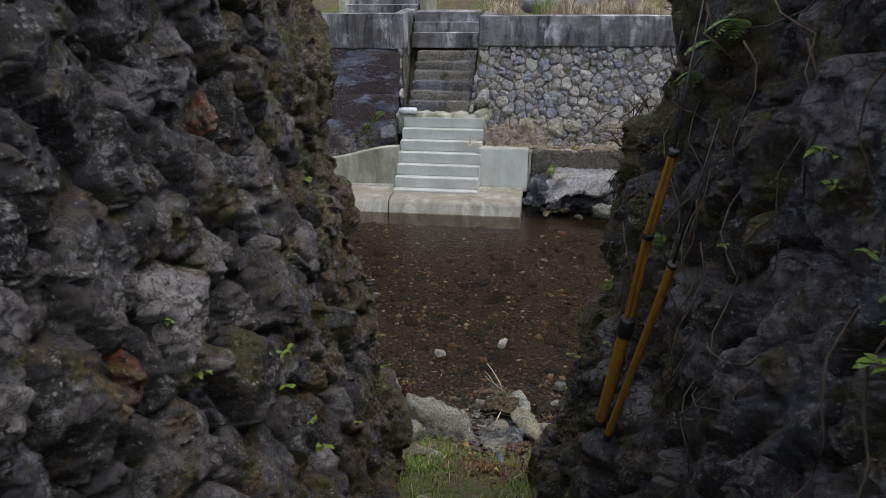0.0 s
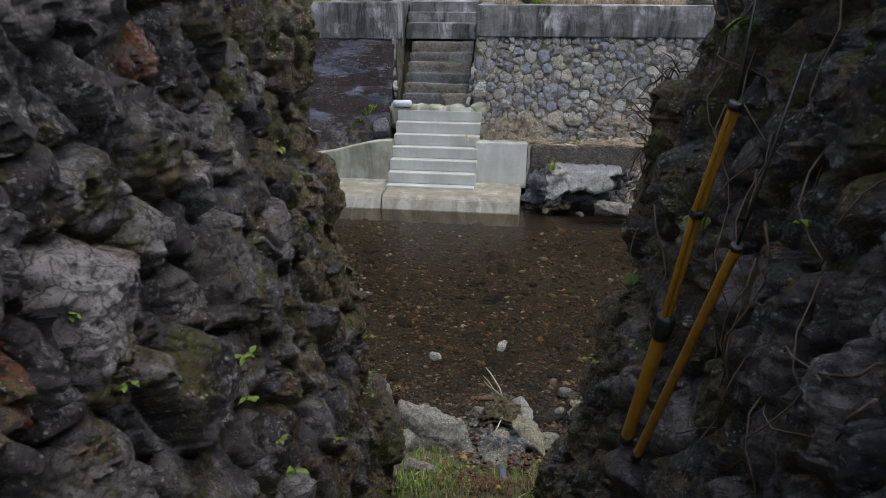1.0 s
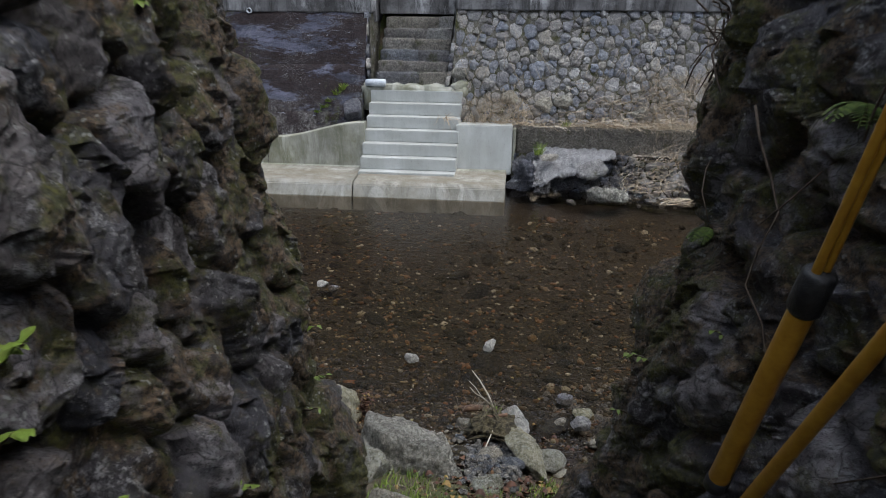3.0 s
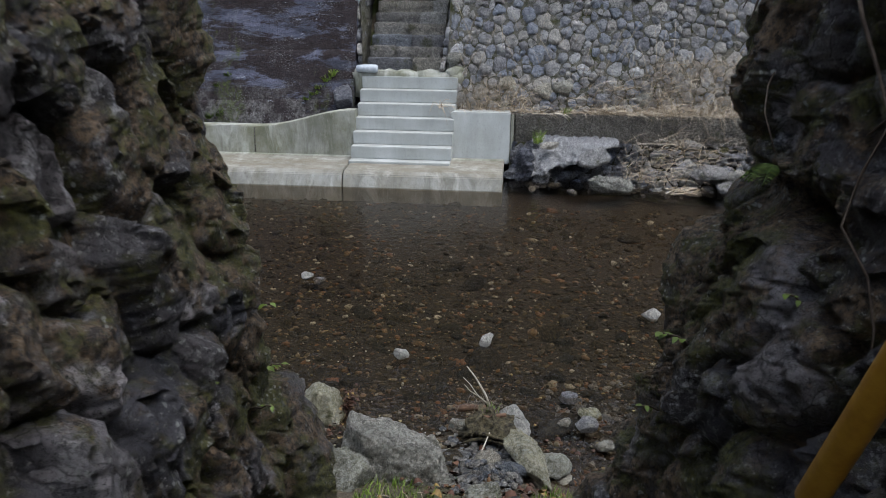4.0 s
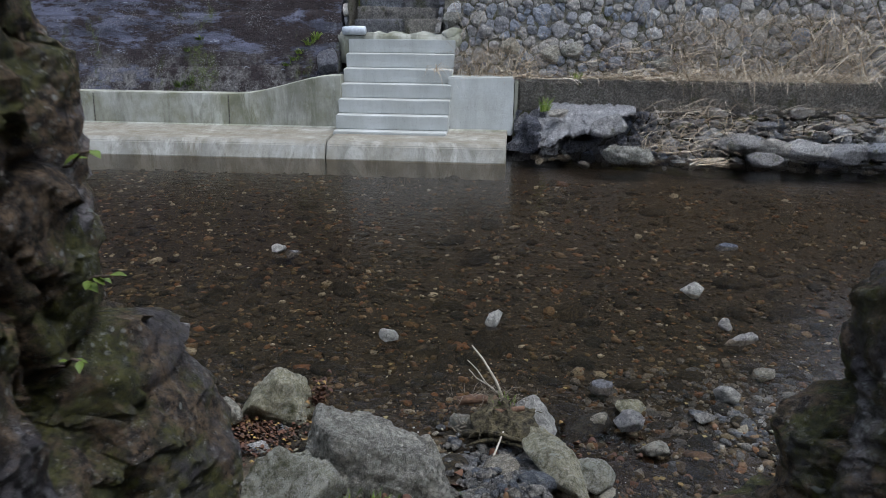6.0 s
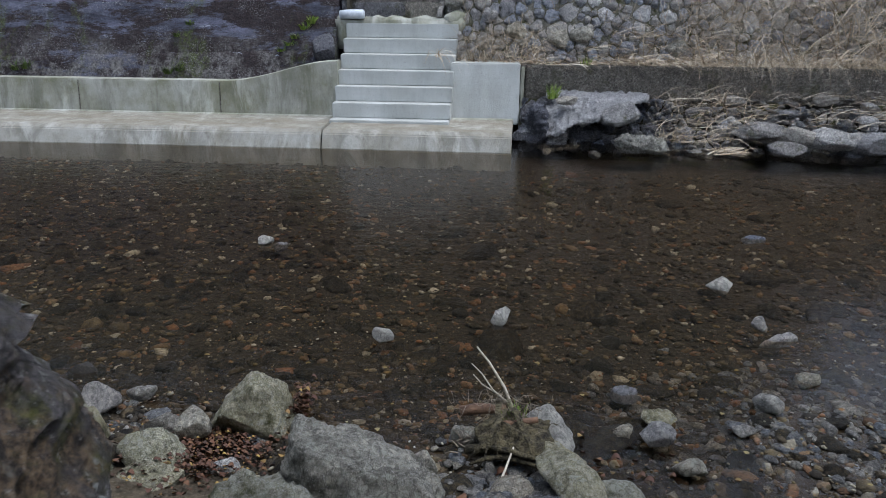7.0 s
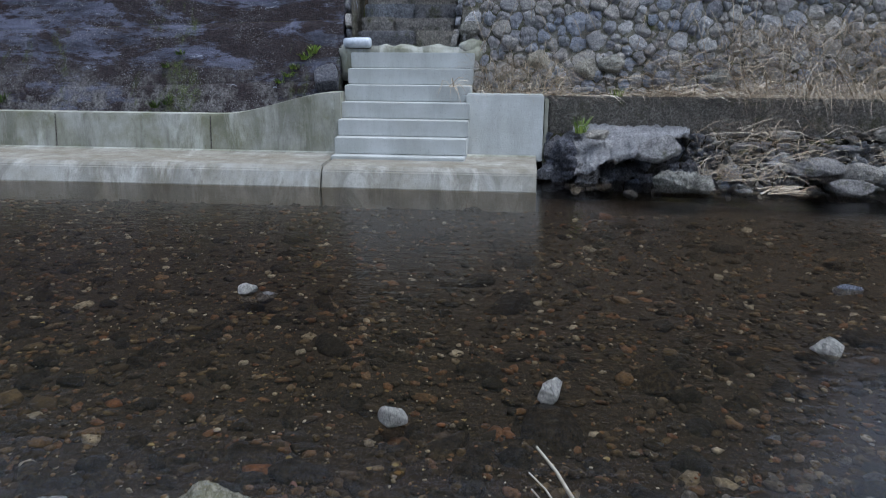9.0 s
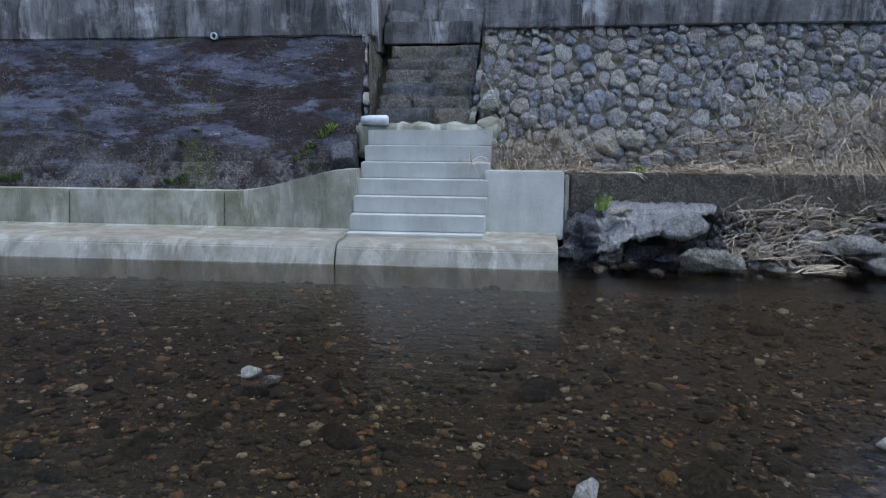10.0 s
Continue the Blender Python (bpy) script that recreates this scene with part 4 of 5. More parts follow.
    foot_place = lambda u, q, h: Vector((u, 12.06 + (q + 0.25) * 0.76 - 0.28 * smooth(2.4, 3.2, u) * max(0.0, 1 - (q + 0.25) / 0.7) - h, q + 0.5 * h))
    polys = cells_of(rng, 0.87, 2.75, -0.12, 0.46, 0.19, 0.7, 0.7)
    lay_stones(rng, foot, polys, foot_place, 0.006, (0.05, 0.14), M_WETROCK, samples=24, rings=RINGS, rough=0.8, slant=0.9, name="rock")
    polys = cells_of(rng, 2.75, 6.2, -0.12, 0.40, 0.18, 0.7, 0.65)
    lay_stones(rng, foot, polys, foot_place, 0.012, (0.05, 0.13), M_BANKROCK, samples=24, rings=RINGS, rough=0.8, slant=0.9, name="rock")

    # the broken concrete plate that hangs over the hollow
    v, f, nu, nv = [], [], 46, 12
    for layer in (0, 1):
        for j in range(nv + 1):
            for i in range(nu + 1):
                u, w = i / nu, j / nv
                x = 1.20 + 1.22 * u
                reach = (0.72 - 0.16 * u + 0.06 * wobble((x, 0, 1), 2.6) + 0.07 * wobble((x, 0, 4), 9) + 0.06 * wobble((x, 0, 6), 22)) * math.sin(math.pi * min(0.97, 0.2 + 0.72 * u)) ** 0.4
                y = 12.61 - reach * w
                z = 0.56 - w * (0.42 * (1 - u) ** 1.2 + 0.02) + 0.015 * wobble((x, y, 0), 4) + 0.035 * wobble((x, y, 2), 13) + 0.025 * wobble((x, y, 5), 30)
                if layer:
                    z -= (0.055 + 0.05 * wobble((x, y, 7), 5) + 0.03 * wobble((x, y, 9), 14)) * (1.0 if 0 < j < nv else 0.6)
                v.append((x + 0.02 * wobble((x, y, 3), 12), y + 0.02 * wobble((x, y, 8), 12), z))
    n, off = nu + 1, (nu + 1) * (nv + 1)
    for j in range(nv):
        for i in range(nu):
            a = j * n + i
            f.append((a, a + n, a + n + 1, a + 1))
            f.append((off + a, off + a + 1, off + a + n + 1, off + a + n))
    for i in range(nu):
        a, b = nv * n + i, i
        f.append((a, off + a, off + a + 1, a + 1))
        f.append((b, b + 1, off + b + 1, off + b))
    for j in range(nv):
        a, b = j * n, j * n + nu
        f.append((a, off + a, off + a + n, a + n))
        f.append((b, b + n, off + b + n, off + b))
    tagged(new("concrete_slab", mesh("concrete_slab", v, f, M_SLAB, False)), "broken pale concrete slab overhanging a dark hollow", "slab")

    # kerb along the foot of the stone revetment
    bm = chipped(prism([(12.60, 0.44), (12.60, 0.86), (12.95, 0.87), (12.95, 0.44)], 0.92, 9.0, 0.02), 0.13, 0.014, 6)
    tagged(new("kerb", from_bm("kerb", bm, M_KERB)), "dark mossy concrete kerb under the stone revetment", "kerb")


build_far_bank()


# ---- rocks ----
def foot_z(x, y):
    front = 12.06 - 0.28 * smooth(2.4, 3.2, x)
    return max(-0.08, -0.25 + 0.708 * min(1.0, max(0.0, (y - front) / (12.6 - front))))


def place_rock(rng, name, at, size, material, label, rz=0.0, rx=0.0, ry=0.0, level=4, cuts=10, rough=0.07, group="", category="rock", hewn=()):
    v, f = rock(rng, size, level, cuts, rough, hewn)
    ob = new(name, mesh(name, v, f, material))
    ob.matrix_world = pose(*at, rx, ry, rz)
    return tagged(ob, label, category, group)


rng = random.Random(41)
place_rock(rng, "boulder", (0.31, 5.34, 0.13), (1.08, 0.56, 0.66), M_BOULDER, "large rough grey boulder at the foot of the passage", -29, 8, 12, 6, 16, 0.11, "bank boulders", "boulder")
place_rock(rng, "boulder", (0.07, 5.05, 0.20), (0.46, 0.42, 0.52), M_YELLOWROCK, "grey boulder with moss and yellow lichen patches", 20, 0, 10, 5, 9, 0.14, "bank boulders", "boulder")
place_rock(rng, "boulder", (-0.30, 6.03, 0.07), (0.42, 0.30, 0.38), M_YELLOWROCK, "pale wedge-shaped boulder standing at the water's edge", 0, 0, 0, 5, 3, 0.09, "bank boulders", "boulder", ((( -0.78, -0.1, 0.62), 0.56), ((0.95, -0.1, 0.25), 0.66), ((0.1, -0.85, 0.5), 0.66), ((-0.3, -0.85, -0.4), 0.62), ((0.25, 0, 0.97), 0.84)))
for at, size, mat, rz, lab in (
    ((-0.96, 5.74, 0.08), (0.26, 0.22, 0.27), M_YELLOWROCK, 10, "pale block-shaped rock at the waterline"),
    ((-1.05, 6.02, 0.06), (0.22, 0.17, 0.15), M_REVET, 30, "dark veined rock perched over the water"),
    ((-1.12, 5.93, 0.03), (0.2, 0.2, 0.18), M_YELLOWROCK, 30, "pale rock half under a darker one"),
    ((-0.93, 6.2, -0.01), (0.17, 0.1, 0.07), M_BOULDER, 5, "flat stone just breaking the water"),
    ((-0.78, 5.5, 0.09), (0.34, 0.26, 0.26), M_YELLOWROCK, 0, "pale yellow lichened rock on the bank"),
    ((-0.56, 5.64, 0.08), (0.31, 0.24, 0.25), M_YELLOWROCK, 40, "mossy yellow-green rock on the bank"),
    ((-0.50, 5.86, 0.07), (0.18, 0.15, 0.18), M_BOULDER, 70, "small grey rock beside the leaf litter"),
    ((-0.66, 5.87, 0.05), (0.17, 0.15, 0.14), M_BOULDER, 10, "small grey rock at the waterline"),
    ((-0.83, 5.83, 0.02), (0.12, 0.08, 0.07), M_REVET, 20, "small dark stone at the waterline"),
    ((-0.50, 5.45, 0.06), (0.3, 0.2, 0.2), M_YELLOWROCK, 15, "low mossy rock in the leaf litter"),
    ((-0.28, 5.62, 0.06), (0.15, 0.12, 0.13), M_REVET, 15, "purple-grey rock in the leaf litter"),
    ((0.54, 5.72, 0.06), (0.13, 0.1, 0.19), M_BOULDER, 15, "small pointed grey rock beside the boulder"),
    ((1.04, 6.02, 0.06), (0.27, 0.32, 0.24), M_SLAB, 20, "blue-grey rock holding the driftwood pile"),
    ((1.10, 5.84, 0.05), (0.22, 0.28, 0.22), M_YELLOWROCK, 50, "blue-grey rock with yellow patches under the driftwood"),
    ((0.72, 5.97, 0.05), (0.2, 0.12, 0.12), M_BOULDER, -20, "flat grey rock under the driftwood"),
    ((1.15, 5.53, 0.17), (0.55, 0.19, 0.15), M_YELLOWROCK, -57, "long slab of pale lichened stone lying downhill"),
    ((1.29, 5.62, 0.05), (0.26, 0.2, 0.13), M_YELLOWROCK, 20, "low tan rock at the water's edge"),
    ((0.90, 5.56, 0.08), (0.19, 0.18, 0.18), M_BOULDER, 70, "round grey rock in the gravel"),
    ((1.03, 5.30, 0.14), (0.24, 0.2, 0.2), M_WETROCK, 30, "dark grey rock under the stone slab"),
    ((0.91, 4.98, 0.32), (0.26, 0.22, 0.18), M_YELLOWROCK, 60, "pale rock in the grass of the path"),
    ((0.80, 5.30, 0.16), (0.12, 0.11, 0.1), M_BOULDER, 0, "fist-sized grey stone in the gravel"),
    ((0.40, 4.55, 0.48), (0.30, 0.26, 0.32), M_BOULDER, 35, "weathered grey rock beside the wall's end"),
):
    if at[0] < -0.4:
        at, size = (at[0], at[1], at[2] + 0.03), tuple(1.06 * v for v in size)
    place_rock(rng, "rock", at, size, mat, lab, rz, rng.uniform(-8, 8), rng.uniform(-8, 8), 4, 10, 0.07, "bank rocks")

# stones that break the water
for at, size, mat, rz, lab in (
    ((0.14, 6.92, 0.02), (0.14, 0.13, 0.12), M_SLAB, 20, "round pale stone standing in the river"),
    ((0.80, 7.2, 0.02), (0.12, 0.22, 0.12), M_SLAB, -25, "oblong white stone standing in the river"),
    ((-1.05, 8.36, 0.01), (0.16, 0.13, 0.1), M_SLAB, 10, "small pale stone far out in the river"),
    ((-0.92, 8.34, -0.02), (0.2, 0.16, 0.06), M_WETROCK, 10, "flat dark stone awash in the river"),
    ((2.24, 7.87, 0.01), (0.19, 0.15, 0.13), M_SLAB, 0, "pale stone breaking the river surface"),
    ((2.34, 7.3, 0.01), (0.12, 0.1, 0.12), M_REVET, 60, "small upright stone in the shallows"),
    ((2.42, 7.16, -0.01), (0.28, 0.11, 0.06), M_REVET, 10, "flat stone in the shallows"),
    ((2.11, 6.43, 0.02), (0.18, 0.14, 0.14), M_SLAB, -50, "pale stone on the shore gravel"),
    ((2.41, 6.72, 0.0), (0.17, 0.12, 0.1), M_BOULDER, -30, "pale stone in the shallows"),
    ((1.54, 6.09, 0.03), (0.17, 0.15, 0.13), M_REVET, 0, "blue-grey stone on the shore gravel"),
    ((1.58, 6.27, 0.02), (0.19, 0.13, 0.12), M_YELLOWROCK, 0, "mossy tan stone on the shore gravel"),
    ((1.39, 6.12, 0.01), (0.15, 0.12, 0.09), M_BOULDER, 30, "pale stone in wet gravel"),
    ((1.65, 5.91, 0.02), (0.19, 0.12, 0.08), M_BOULDER, 0, "flat oval stone at the shore"),
    ((1.46, 6.5, -0.01), (0.16, 0.12, 0.09), M_REVET, 0, "stone awash in the shallows"),
    ((1.95, 6.21, 0.01), (0.13, 0.1, 0.08), M_SHORE, 0, "small stone on the wet gravel"),
    ((2.75, 8.88, -0.02), (0.2, 0.12, 0.07), M_WETROCK, 0, "dark stone awash with a leaf caught on it"),
):
    place_rock(rng, "river_stone", at, size, mat, lab, rz, 12, -10, 4, 15, 0.08, "river stones", "stone")

# the broken bank below the kerb
place_rock(rng, "concrete_slab", (2.08, 12.06, 0.37), (0.54, 0.36, 0.27), M_BANKROCK, "broken grey concrete lump hanging under the pale slab", 10, 6, -16, 5, 6, 0.07, category="slab")
place_rock(rng, "concrete_slab", (1.42, 12.2, 0.51), (0.34, 0.24, 0.15), M_SLAB, "pale broken concrete fragment under the kerb", 30, 10, 0, 5, 20, 0.08, category="slab")
for x, y, z, size in ((1.06, 12.2, 0.22, (0.44, 0.40, 0.58)), (1.36, 12.12, 0.10, (0.40, 0.34, 0.36)), (1.72, 12.3, 0.06, (0.5, 0.3, 0.34))):
    place_rock(rng, "rock", (x, y, z), size, M_WETROCK, "jagged wet black rock in the hollow under the slab", rng.uniform(-30, 30), 0, 0, 5, 14, 0.24, "washed-out bank rocks")
place_rock(rng, "rock_ledge", (2.26, 11.72, 0.06), (0.66, 0.42, 0.32), M_BOULDER, "low grey flat rock standing in the water", 4, 0, 0, 6, 10, 0.14, category="rock")
for k in range(20):
    x = rng.uniform(2.4, 5.6)
    r = rng.uniform(0.12, 0.3)
    front = 12.05 if x < 2.6 else 11.75
    y = rng.uniform(front, 12.62)
    if x < 2.3 and y < 12.35:
        y = rng.uniform(12.38, 12.62)
    z = foot_z(x, y) + r * 0.22
    wet = x < 2.7 or z < 0.12
    place_rock(rng, "rock", (x, y, z), (r * 1.6, r, r * 0.7), M_WETROCK if wet else M_BANKROCK, "wet black rock in the washed-out bank" if wet else "grey rock in the washed-out bank", rng.uniform(0, 180), 0, 0, 4, 9, 0.14, "washed-out bank rocks")
for k in range(40):
    r, x = rng.uniform(0.05, 0.13), rng.uniform(1.0, 5.4)
    y = rng.uniform(11.72, 12.1)
    place_rock(rng, "rock", (x, y, foot_z(x, y) + r * 0.3), (r * 1.4, r, r * 0.8), M_BANKROCK, "small grey stone at the foot of the bank", rng.uniform(0, 180), 0, 0, 3, 8, 0.1, "bank foot stones")
for x, y, z, r in ((3.62, 11.95, 0.22, 0.42), (4.02, 11.85, 0.20, 0.36), (4.45, 11.8, 0.18, 0.44), (3.9, 11.7, 0.08, 0.30), (4.9, 11.75, 0.16, 0.4), (0.98, 12.2, 0.08, 0.3), (5.3, 11.8, 0.2, 0.4)):
    place_rock(rng, "rock", (x, y, z), (r * 1.5, r * 0.9, r * 0.6), M_WETROCK if x < 2 else M_BANKROCK, "wet black rock beside the concrete toe" if x < 2 else "large blue-grey rock at the river's edge", rng.uniform(-25, 25), 0, 0, 5, 7, 0.09, "washed-out bank rocks")
place_rock(rng, "rock", (-1.72, 12.83, 1.0), (0.30, 0.3, 0.52), M_WETROCK, "smooth wet blue-black rock beside the stairs", 10, -20, 0, 4, 8, 0.05, "stair-side rocks")
place_rock(rng, "rock", (-0.02, 13.12, 1.36), (0.34, 0.3, 0.26), M_NEWOLD, "pale rough mortar lump on the landing", 10, 0, 0, 4, 8, 0.08, "stair-side rocks")
for x, z, r in ((0.80, 1.25, 0.27), (1.34, 1.15, 0.30), (1.62, 1.22, 0.27), (2.8, 1.09, 0.26), (0.45, 1.45, 0.2), (2.2, 1.05, 0.22), (-0.02, 1.6, 0.26)):
    place_rock(rng, "rock", (x, revet_y(z) - 0.02, z), (r * 1.15, r * 0.6, r * 0.9), M_BOULDER if r > 0.25 else M_REVET, "large pale rounded stone low in the stone revetment", 0, -20, rng.uniform(-25, 25), 4, 8, 0.06, "large revetment stones")
for k in range(14):
    x = rng.uniform(-0.1, 5.5)
    r = rng.uniform(0.35, 0.8)
    place_rock(rng, "rock", (x, rng.uniform(15.3, 16.4), 3.0 + rng.uniform(0, 0.2)), (r, r * 0.7, r * 0.75), M_REVET, "grey boulder on the upper terrace", rng.uniform(0, 180), 0, 0, 3, 9, 0.07, "terrace rocks")


# ---- river bed and shore gravel ----
def scatter_pebbles(name, rng, count, where, sizes, material, label, level=2, parentless=True):
    s = Soup()
    for _ in range(count):
        x, y, z = where(rng)
        r = rng.uniform(*sizes) * (1.6 if rng.random() < 0.07 else 1) * (2.2 if rng.random() < 0.018 else 1)
        v, f = rock(rng, (r * rng.uniform(1.0, 1.7), r, r * rng.uniform(0.35, 0.7)), level, 8, 0.16)
        s.add(turned(v, (x, y, z), rng.uniform(0, 360), rng.uniform(-14, 14), rng.uniform(-14, 14)), f)
    return tagged(new(name, s.mesh(name, material)), label, "gravel", kind="stuff")


def on_bed(r):
    y = 5.55 + 5.95 * r.random() ** 1.3
    half = 1.2 + (y - 3.5) * 0.62
    x = 0.3 + r.uniform(-half - 0.6, half + 0.9)
    return x, y, ground_z(x, y) + 0.004


scatter_pebbles("river_pebbles", random.Random(3), 13000, on_bed, (0.016, 0.065), M_BEDROCK, "brown pebbles covering the river bed", 1)

scatter_pebbles("river_cobbles", random.Random(33), 800, on_bed, (0.07, 0.14), M_COBBLE, "dark algae-covered cobbles on the river bed", 2)
scatter_pebbles("river_grit", random.Random(31), 15000, lambda r: (lambda p: (p[0], p[1], p[2] + 0.008 + 0.02 * r.random()))(on_bed(r)), (0.006, 0.017), M_GRIT, "ochre, rust and pale grit strewn over the river bed", 0)


def on_shore(r):
    x = r.uniform(1.25, 3.4) if r.random() < 0.75 else r.uniform(-1.4, 0.2)
    y = r.gauss(6.2 + 0.1 * (x - 1.2), 0.28) if x > 0.5 else r.gauss(5.85, 0.15)
    return x, y, ground_z(x, y) + 0.005


scatter_pebbles("shore_gravel", random.Random(4), 420, on_shore, (0.02, 0.07), M_SHORE, "grey and pale gravel along the shore", 2)


def on_bar(r):
    x, y = r.gauss(2.35, 0.42), r.gauss(6.35, 0.32)
    return x, y, ground_z(x, y) + 0.006


scatter_pebbles("gravel_bar", random.Random(15), 420, on_bar, (0.015, 0.06), M_SHORE, "wet pale gravel awash at the river's edge", 2)


def in_gap(r):
    x, y = r.gauss(0.88, 0.12), r.gauss(5.52, 0.24)
    return x, y, ground_z(x, y) + r.uniform(0.01, 0.05)


scatter_pebbles("bank_rubble", random.Random(27), 650, lambda r: (lambda x, y: (x, y, foot_z(x, y) + 0.03 + 0.06 * r.random()))(r.uniform(2.3, 5.6), r.uniform(11.75, 12.6)), (0.02, 0.09), M_SHORE, "loose grey rubble on the washed-out bank", 2)
scatter_pebbles("bank_gravel", random.Random(6), 380, in_gap, (0.02, 0.06), M_SHORE, "loose grey stones between the boulder and the slab", 2)


# ---- leaves on the ground and in the water ----
def flat_leaf(rng, at, size, lift=0.25):
    a, n = rng.uniform(0, 6.283), 7
    v = []
    for k in range(n + 1):
        t = k / n
        w = size * 0.36 * math.sin(math.pi * min(1, t * 0.97 + 0.02)) ** 0.7
        z = lift * size * math.sin(3.1 * t + a)
        for sgn in (-1, 1):
            px, py = (t - 0.5) * size, sgn * w * (1 + 0.15 * math.sin(9 * t + a))
            v.append((at[0] + px * math.cos(a) - py * math.sin(a), at[1] + px * math.sin(a) + py * math.cos(a), at[2] + z + abs(py) * 0.25))
    return v, [(2 * k, 2 * k + 1, 2 * k + 3, 2 * k + 2) for k in range(n)]


def leaf_litter(name, rng, count, where, size, label, lift=0.5, material=None):
    s = Soup()
    for _ in range(count):
        s.add(*flat_leaf(rng, where(rng), rng.uniform(*size), lift))
    return tagged(new(name, s.mesh(name, material or M_FALLEN)), label, "leaves", kind="stuff")


def litter_spot(cx, cy, sx, sy, up=0.012):
    def at(r):
        x, y = r.gauss(cx, sx), r.gauss(cy, sy)
        return x, y, max(ground_z(x, y), -0.02) + r.uniform(0.3, 1.6) * up
    return at


leaf_litter("leaf_litter", random.Random(8), 1300, litter_spot(-0.40, 5.74, 0.15, 0.15, 0.03), (0.012, 0.034), "wet red-brown fallen leaves among the bank rocks")
leaf_litter("leaf_litter", random.Random(9), 130, litter_spot(-0.10, 6.14, 0.022, 0.06, 0.09), (0.014, 0.04), "rusty leaves caught behind the pale boulder")
leaf_litter("leaf_litter", random.Random(44), 160, litter_spot(-1.0, 5.3, 0.18, 0.2, 0.015), (0.03, 0.08), "brown leaves at the foot of the wall")
leaf_litter("leaf_litter", random.Random(10), 110, litter_spot(0.98, 5.2, 0.2, 0.3, 0.015), (0.03, 0.08), "red-brown leaves among the gravel")
leaf_litter("leaf_litter", random.Random(12), 40, litter_spot(1.3, 5.95, 0.16, 0.2, 0.012), (0.025, 0.05), "brown leaves at the water's edge")
leaf_litter("leaf_litter", random.Random(13), 420, litter_spot(0.88, 4.5, 0.22, 0.4, 0.02), (0.015, 0.042), "dead leaves in the grass of the path")


def sunk_leaf(r):
    x, y, z = on_bed(r)
    return x, y, z + 0.035


leaf_litter("sunken_leaves", random.Random(14), 700, sunk_leaf, (0.012, 0.036), "orange and yellow leaves sunk on the river bed", 0.1, M_SUNK)


# ---- grass, ferns, sprigs, reeds ----
def grass_tuft(rng, at, count, height, spread, material, label, name="grass_tuft", droop=0.6, width=0.006, lean=(0, 0), category="grass", group=""):
    s = Soup()
    for _ in range(count):
        a, r = rng.uniform(0, 6.283), spread * rng.random() ** 0.6
        x, y = r * math.cos(a), r * math.sin(a)
        h = height * rng.uniform(0.45, 1.1)
        dx, dy = math.cos(a) * rng.uniform(0.1, droop) + lean[0], math.sin(a) * rng.uniform(0.1, droop) + lean[1]
        pts = [(x + dx * h * t * t, y + dy * h * t * t, h * (t - 0.35 * t * t * math.hypot(dx, dy)) - 0.01) for t in (0, 0.3, 0.6, 0.85, 1.0)]
        s.add(*ribbon(pts, width * rng.uniform(0.7, 1.3), Vector((-math.sin(a + 0.8), math.cos(a + 0.8), 0))))
    ob = new(name, s.mesh(name, material))
    ob.location = at
    return tagged(ob, label, category, group, "stuff" if count > 300 else "")


rng = random.Random(77)


def sward(name, rng, count, where, height, material, label, width=0.005, droop=0.7):
    s = Soup()
    for _ in range(count):
        x, y = where(rng)
        z, a, h = ground_z(x, y) - 0.01, rng.uniform(0, 6.283), height * rng.uniform(0.35, 1.15)
        d = rng.uniform(0.1, droop)
        pts = [(x + d * math.cos(a) * h * t * t, y + d * math.sin(a) * h * t * t, z + h * (t - 0.4 * d * t * t)) for t in (0, 0.4, 0.75, 1.0)]
        s.add(*ribbon(pts, width * rng.uniform(0.7, 1.4), Vector((-math.sin(a + 0.7), math.cos(a + 0.7), 0))))
    return tagged(new(name, s.mesh(name, material)), label, "grass", kind="stuff")


def on_path(r):
    while True:
        x, y = r.uniform(0.25, 1.75), r.uniform(2.6, 5.25)
        edge = abs(x - 0.88) / 0.5
        clump = noise.noise(Vector((x * 3.1, y * 3.1, 4.0)))
        if r.random() < 0.12 + 0.5 * edge + 0.55 * clump - (0.35 if x < 1.15 else 0.0) * smooth(4.7, 5.2, y):
            return x, y


sward("path_grass", random.Random(31), 7000, on_path, 0.085, M_GREEN, "short green grass along the sides of the path")
sward("path_straw", random.Random(32), 500, on_path, 0.08, M_STRAW, "dry straw blades among the path grass", 0.004, 1.6)
grass_tuft(rng, (1.27, 12.42, 0.50), 70, 0.2, 0.07, M_GREEN, "bright green grass tuft below the kerb", group="kerb grass", width=0.007)
for tx, ty in ((-0.92, 5.22), (-1.05, 5.38), (-0.82, 5.1), (-1.15, 5.25), (-0.95, 5.42)):
    grass_tuft(random.Random(int(900 - tx * 100)), (tx, ty, ground_z(tx, ty)), 60, 0.08, 0.09, M_GREEN, "low green tuft at the foot of the wall", group="wall foot grass", width=0.004)
grass_tuft(rng, (1.68, 12.72, 0.88), 40, 0.12, 0.08, M_GREEN, "small green tuft on the kerb", group="kerb grass", width=0.007)
grass_tuft(rng, (0.90, 5.97, 0.18), 35, 0.06, 0.06, M_GREEN, "green tuft growing on the driftwood mat", group="kerb grass", width=0.004)


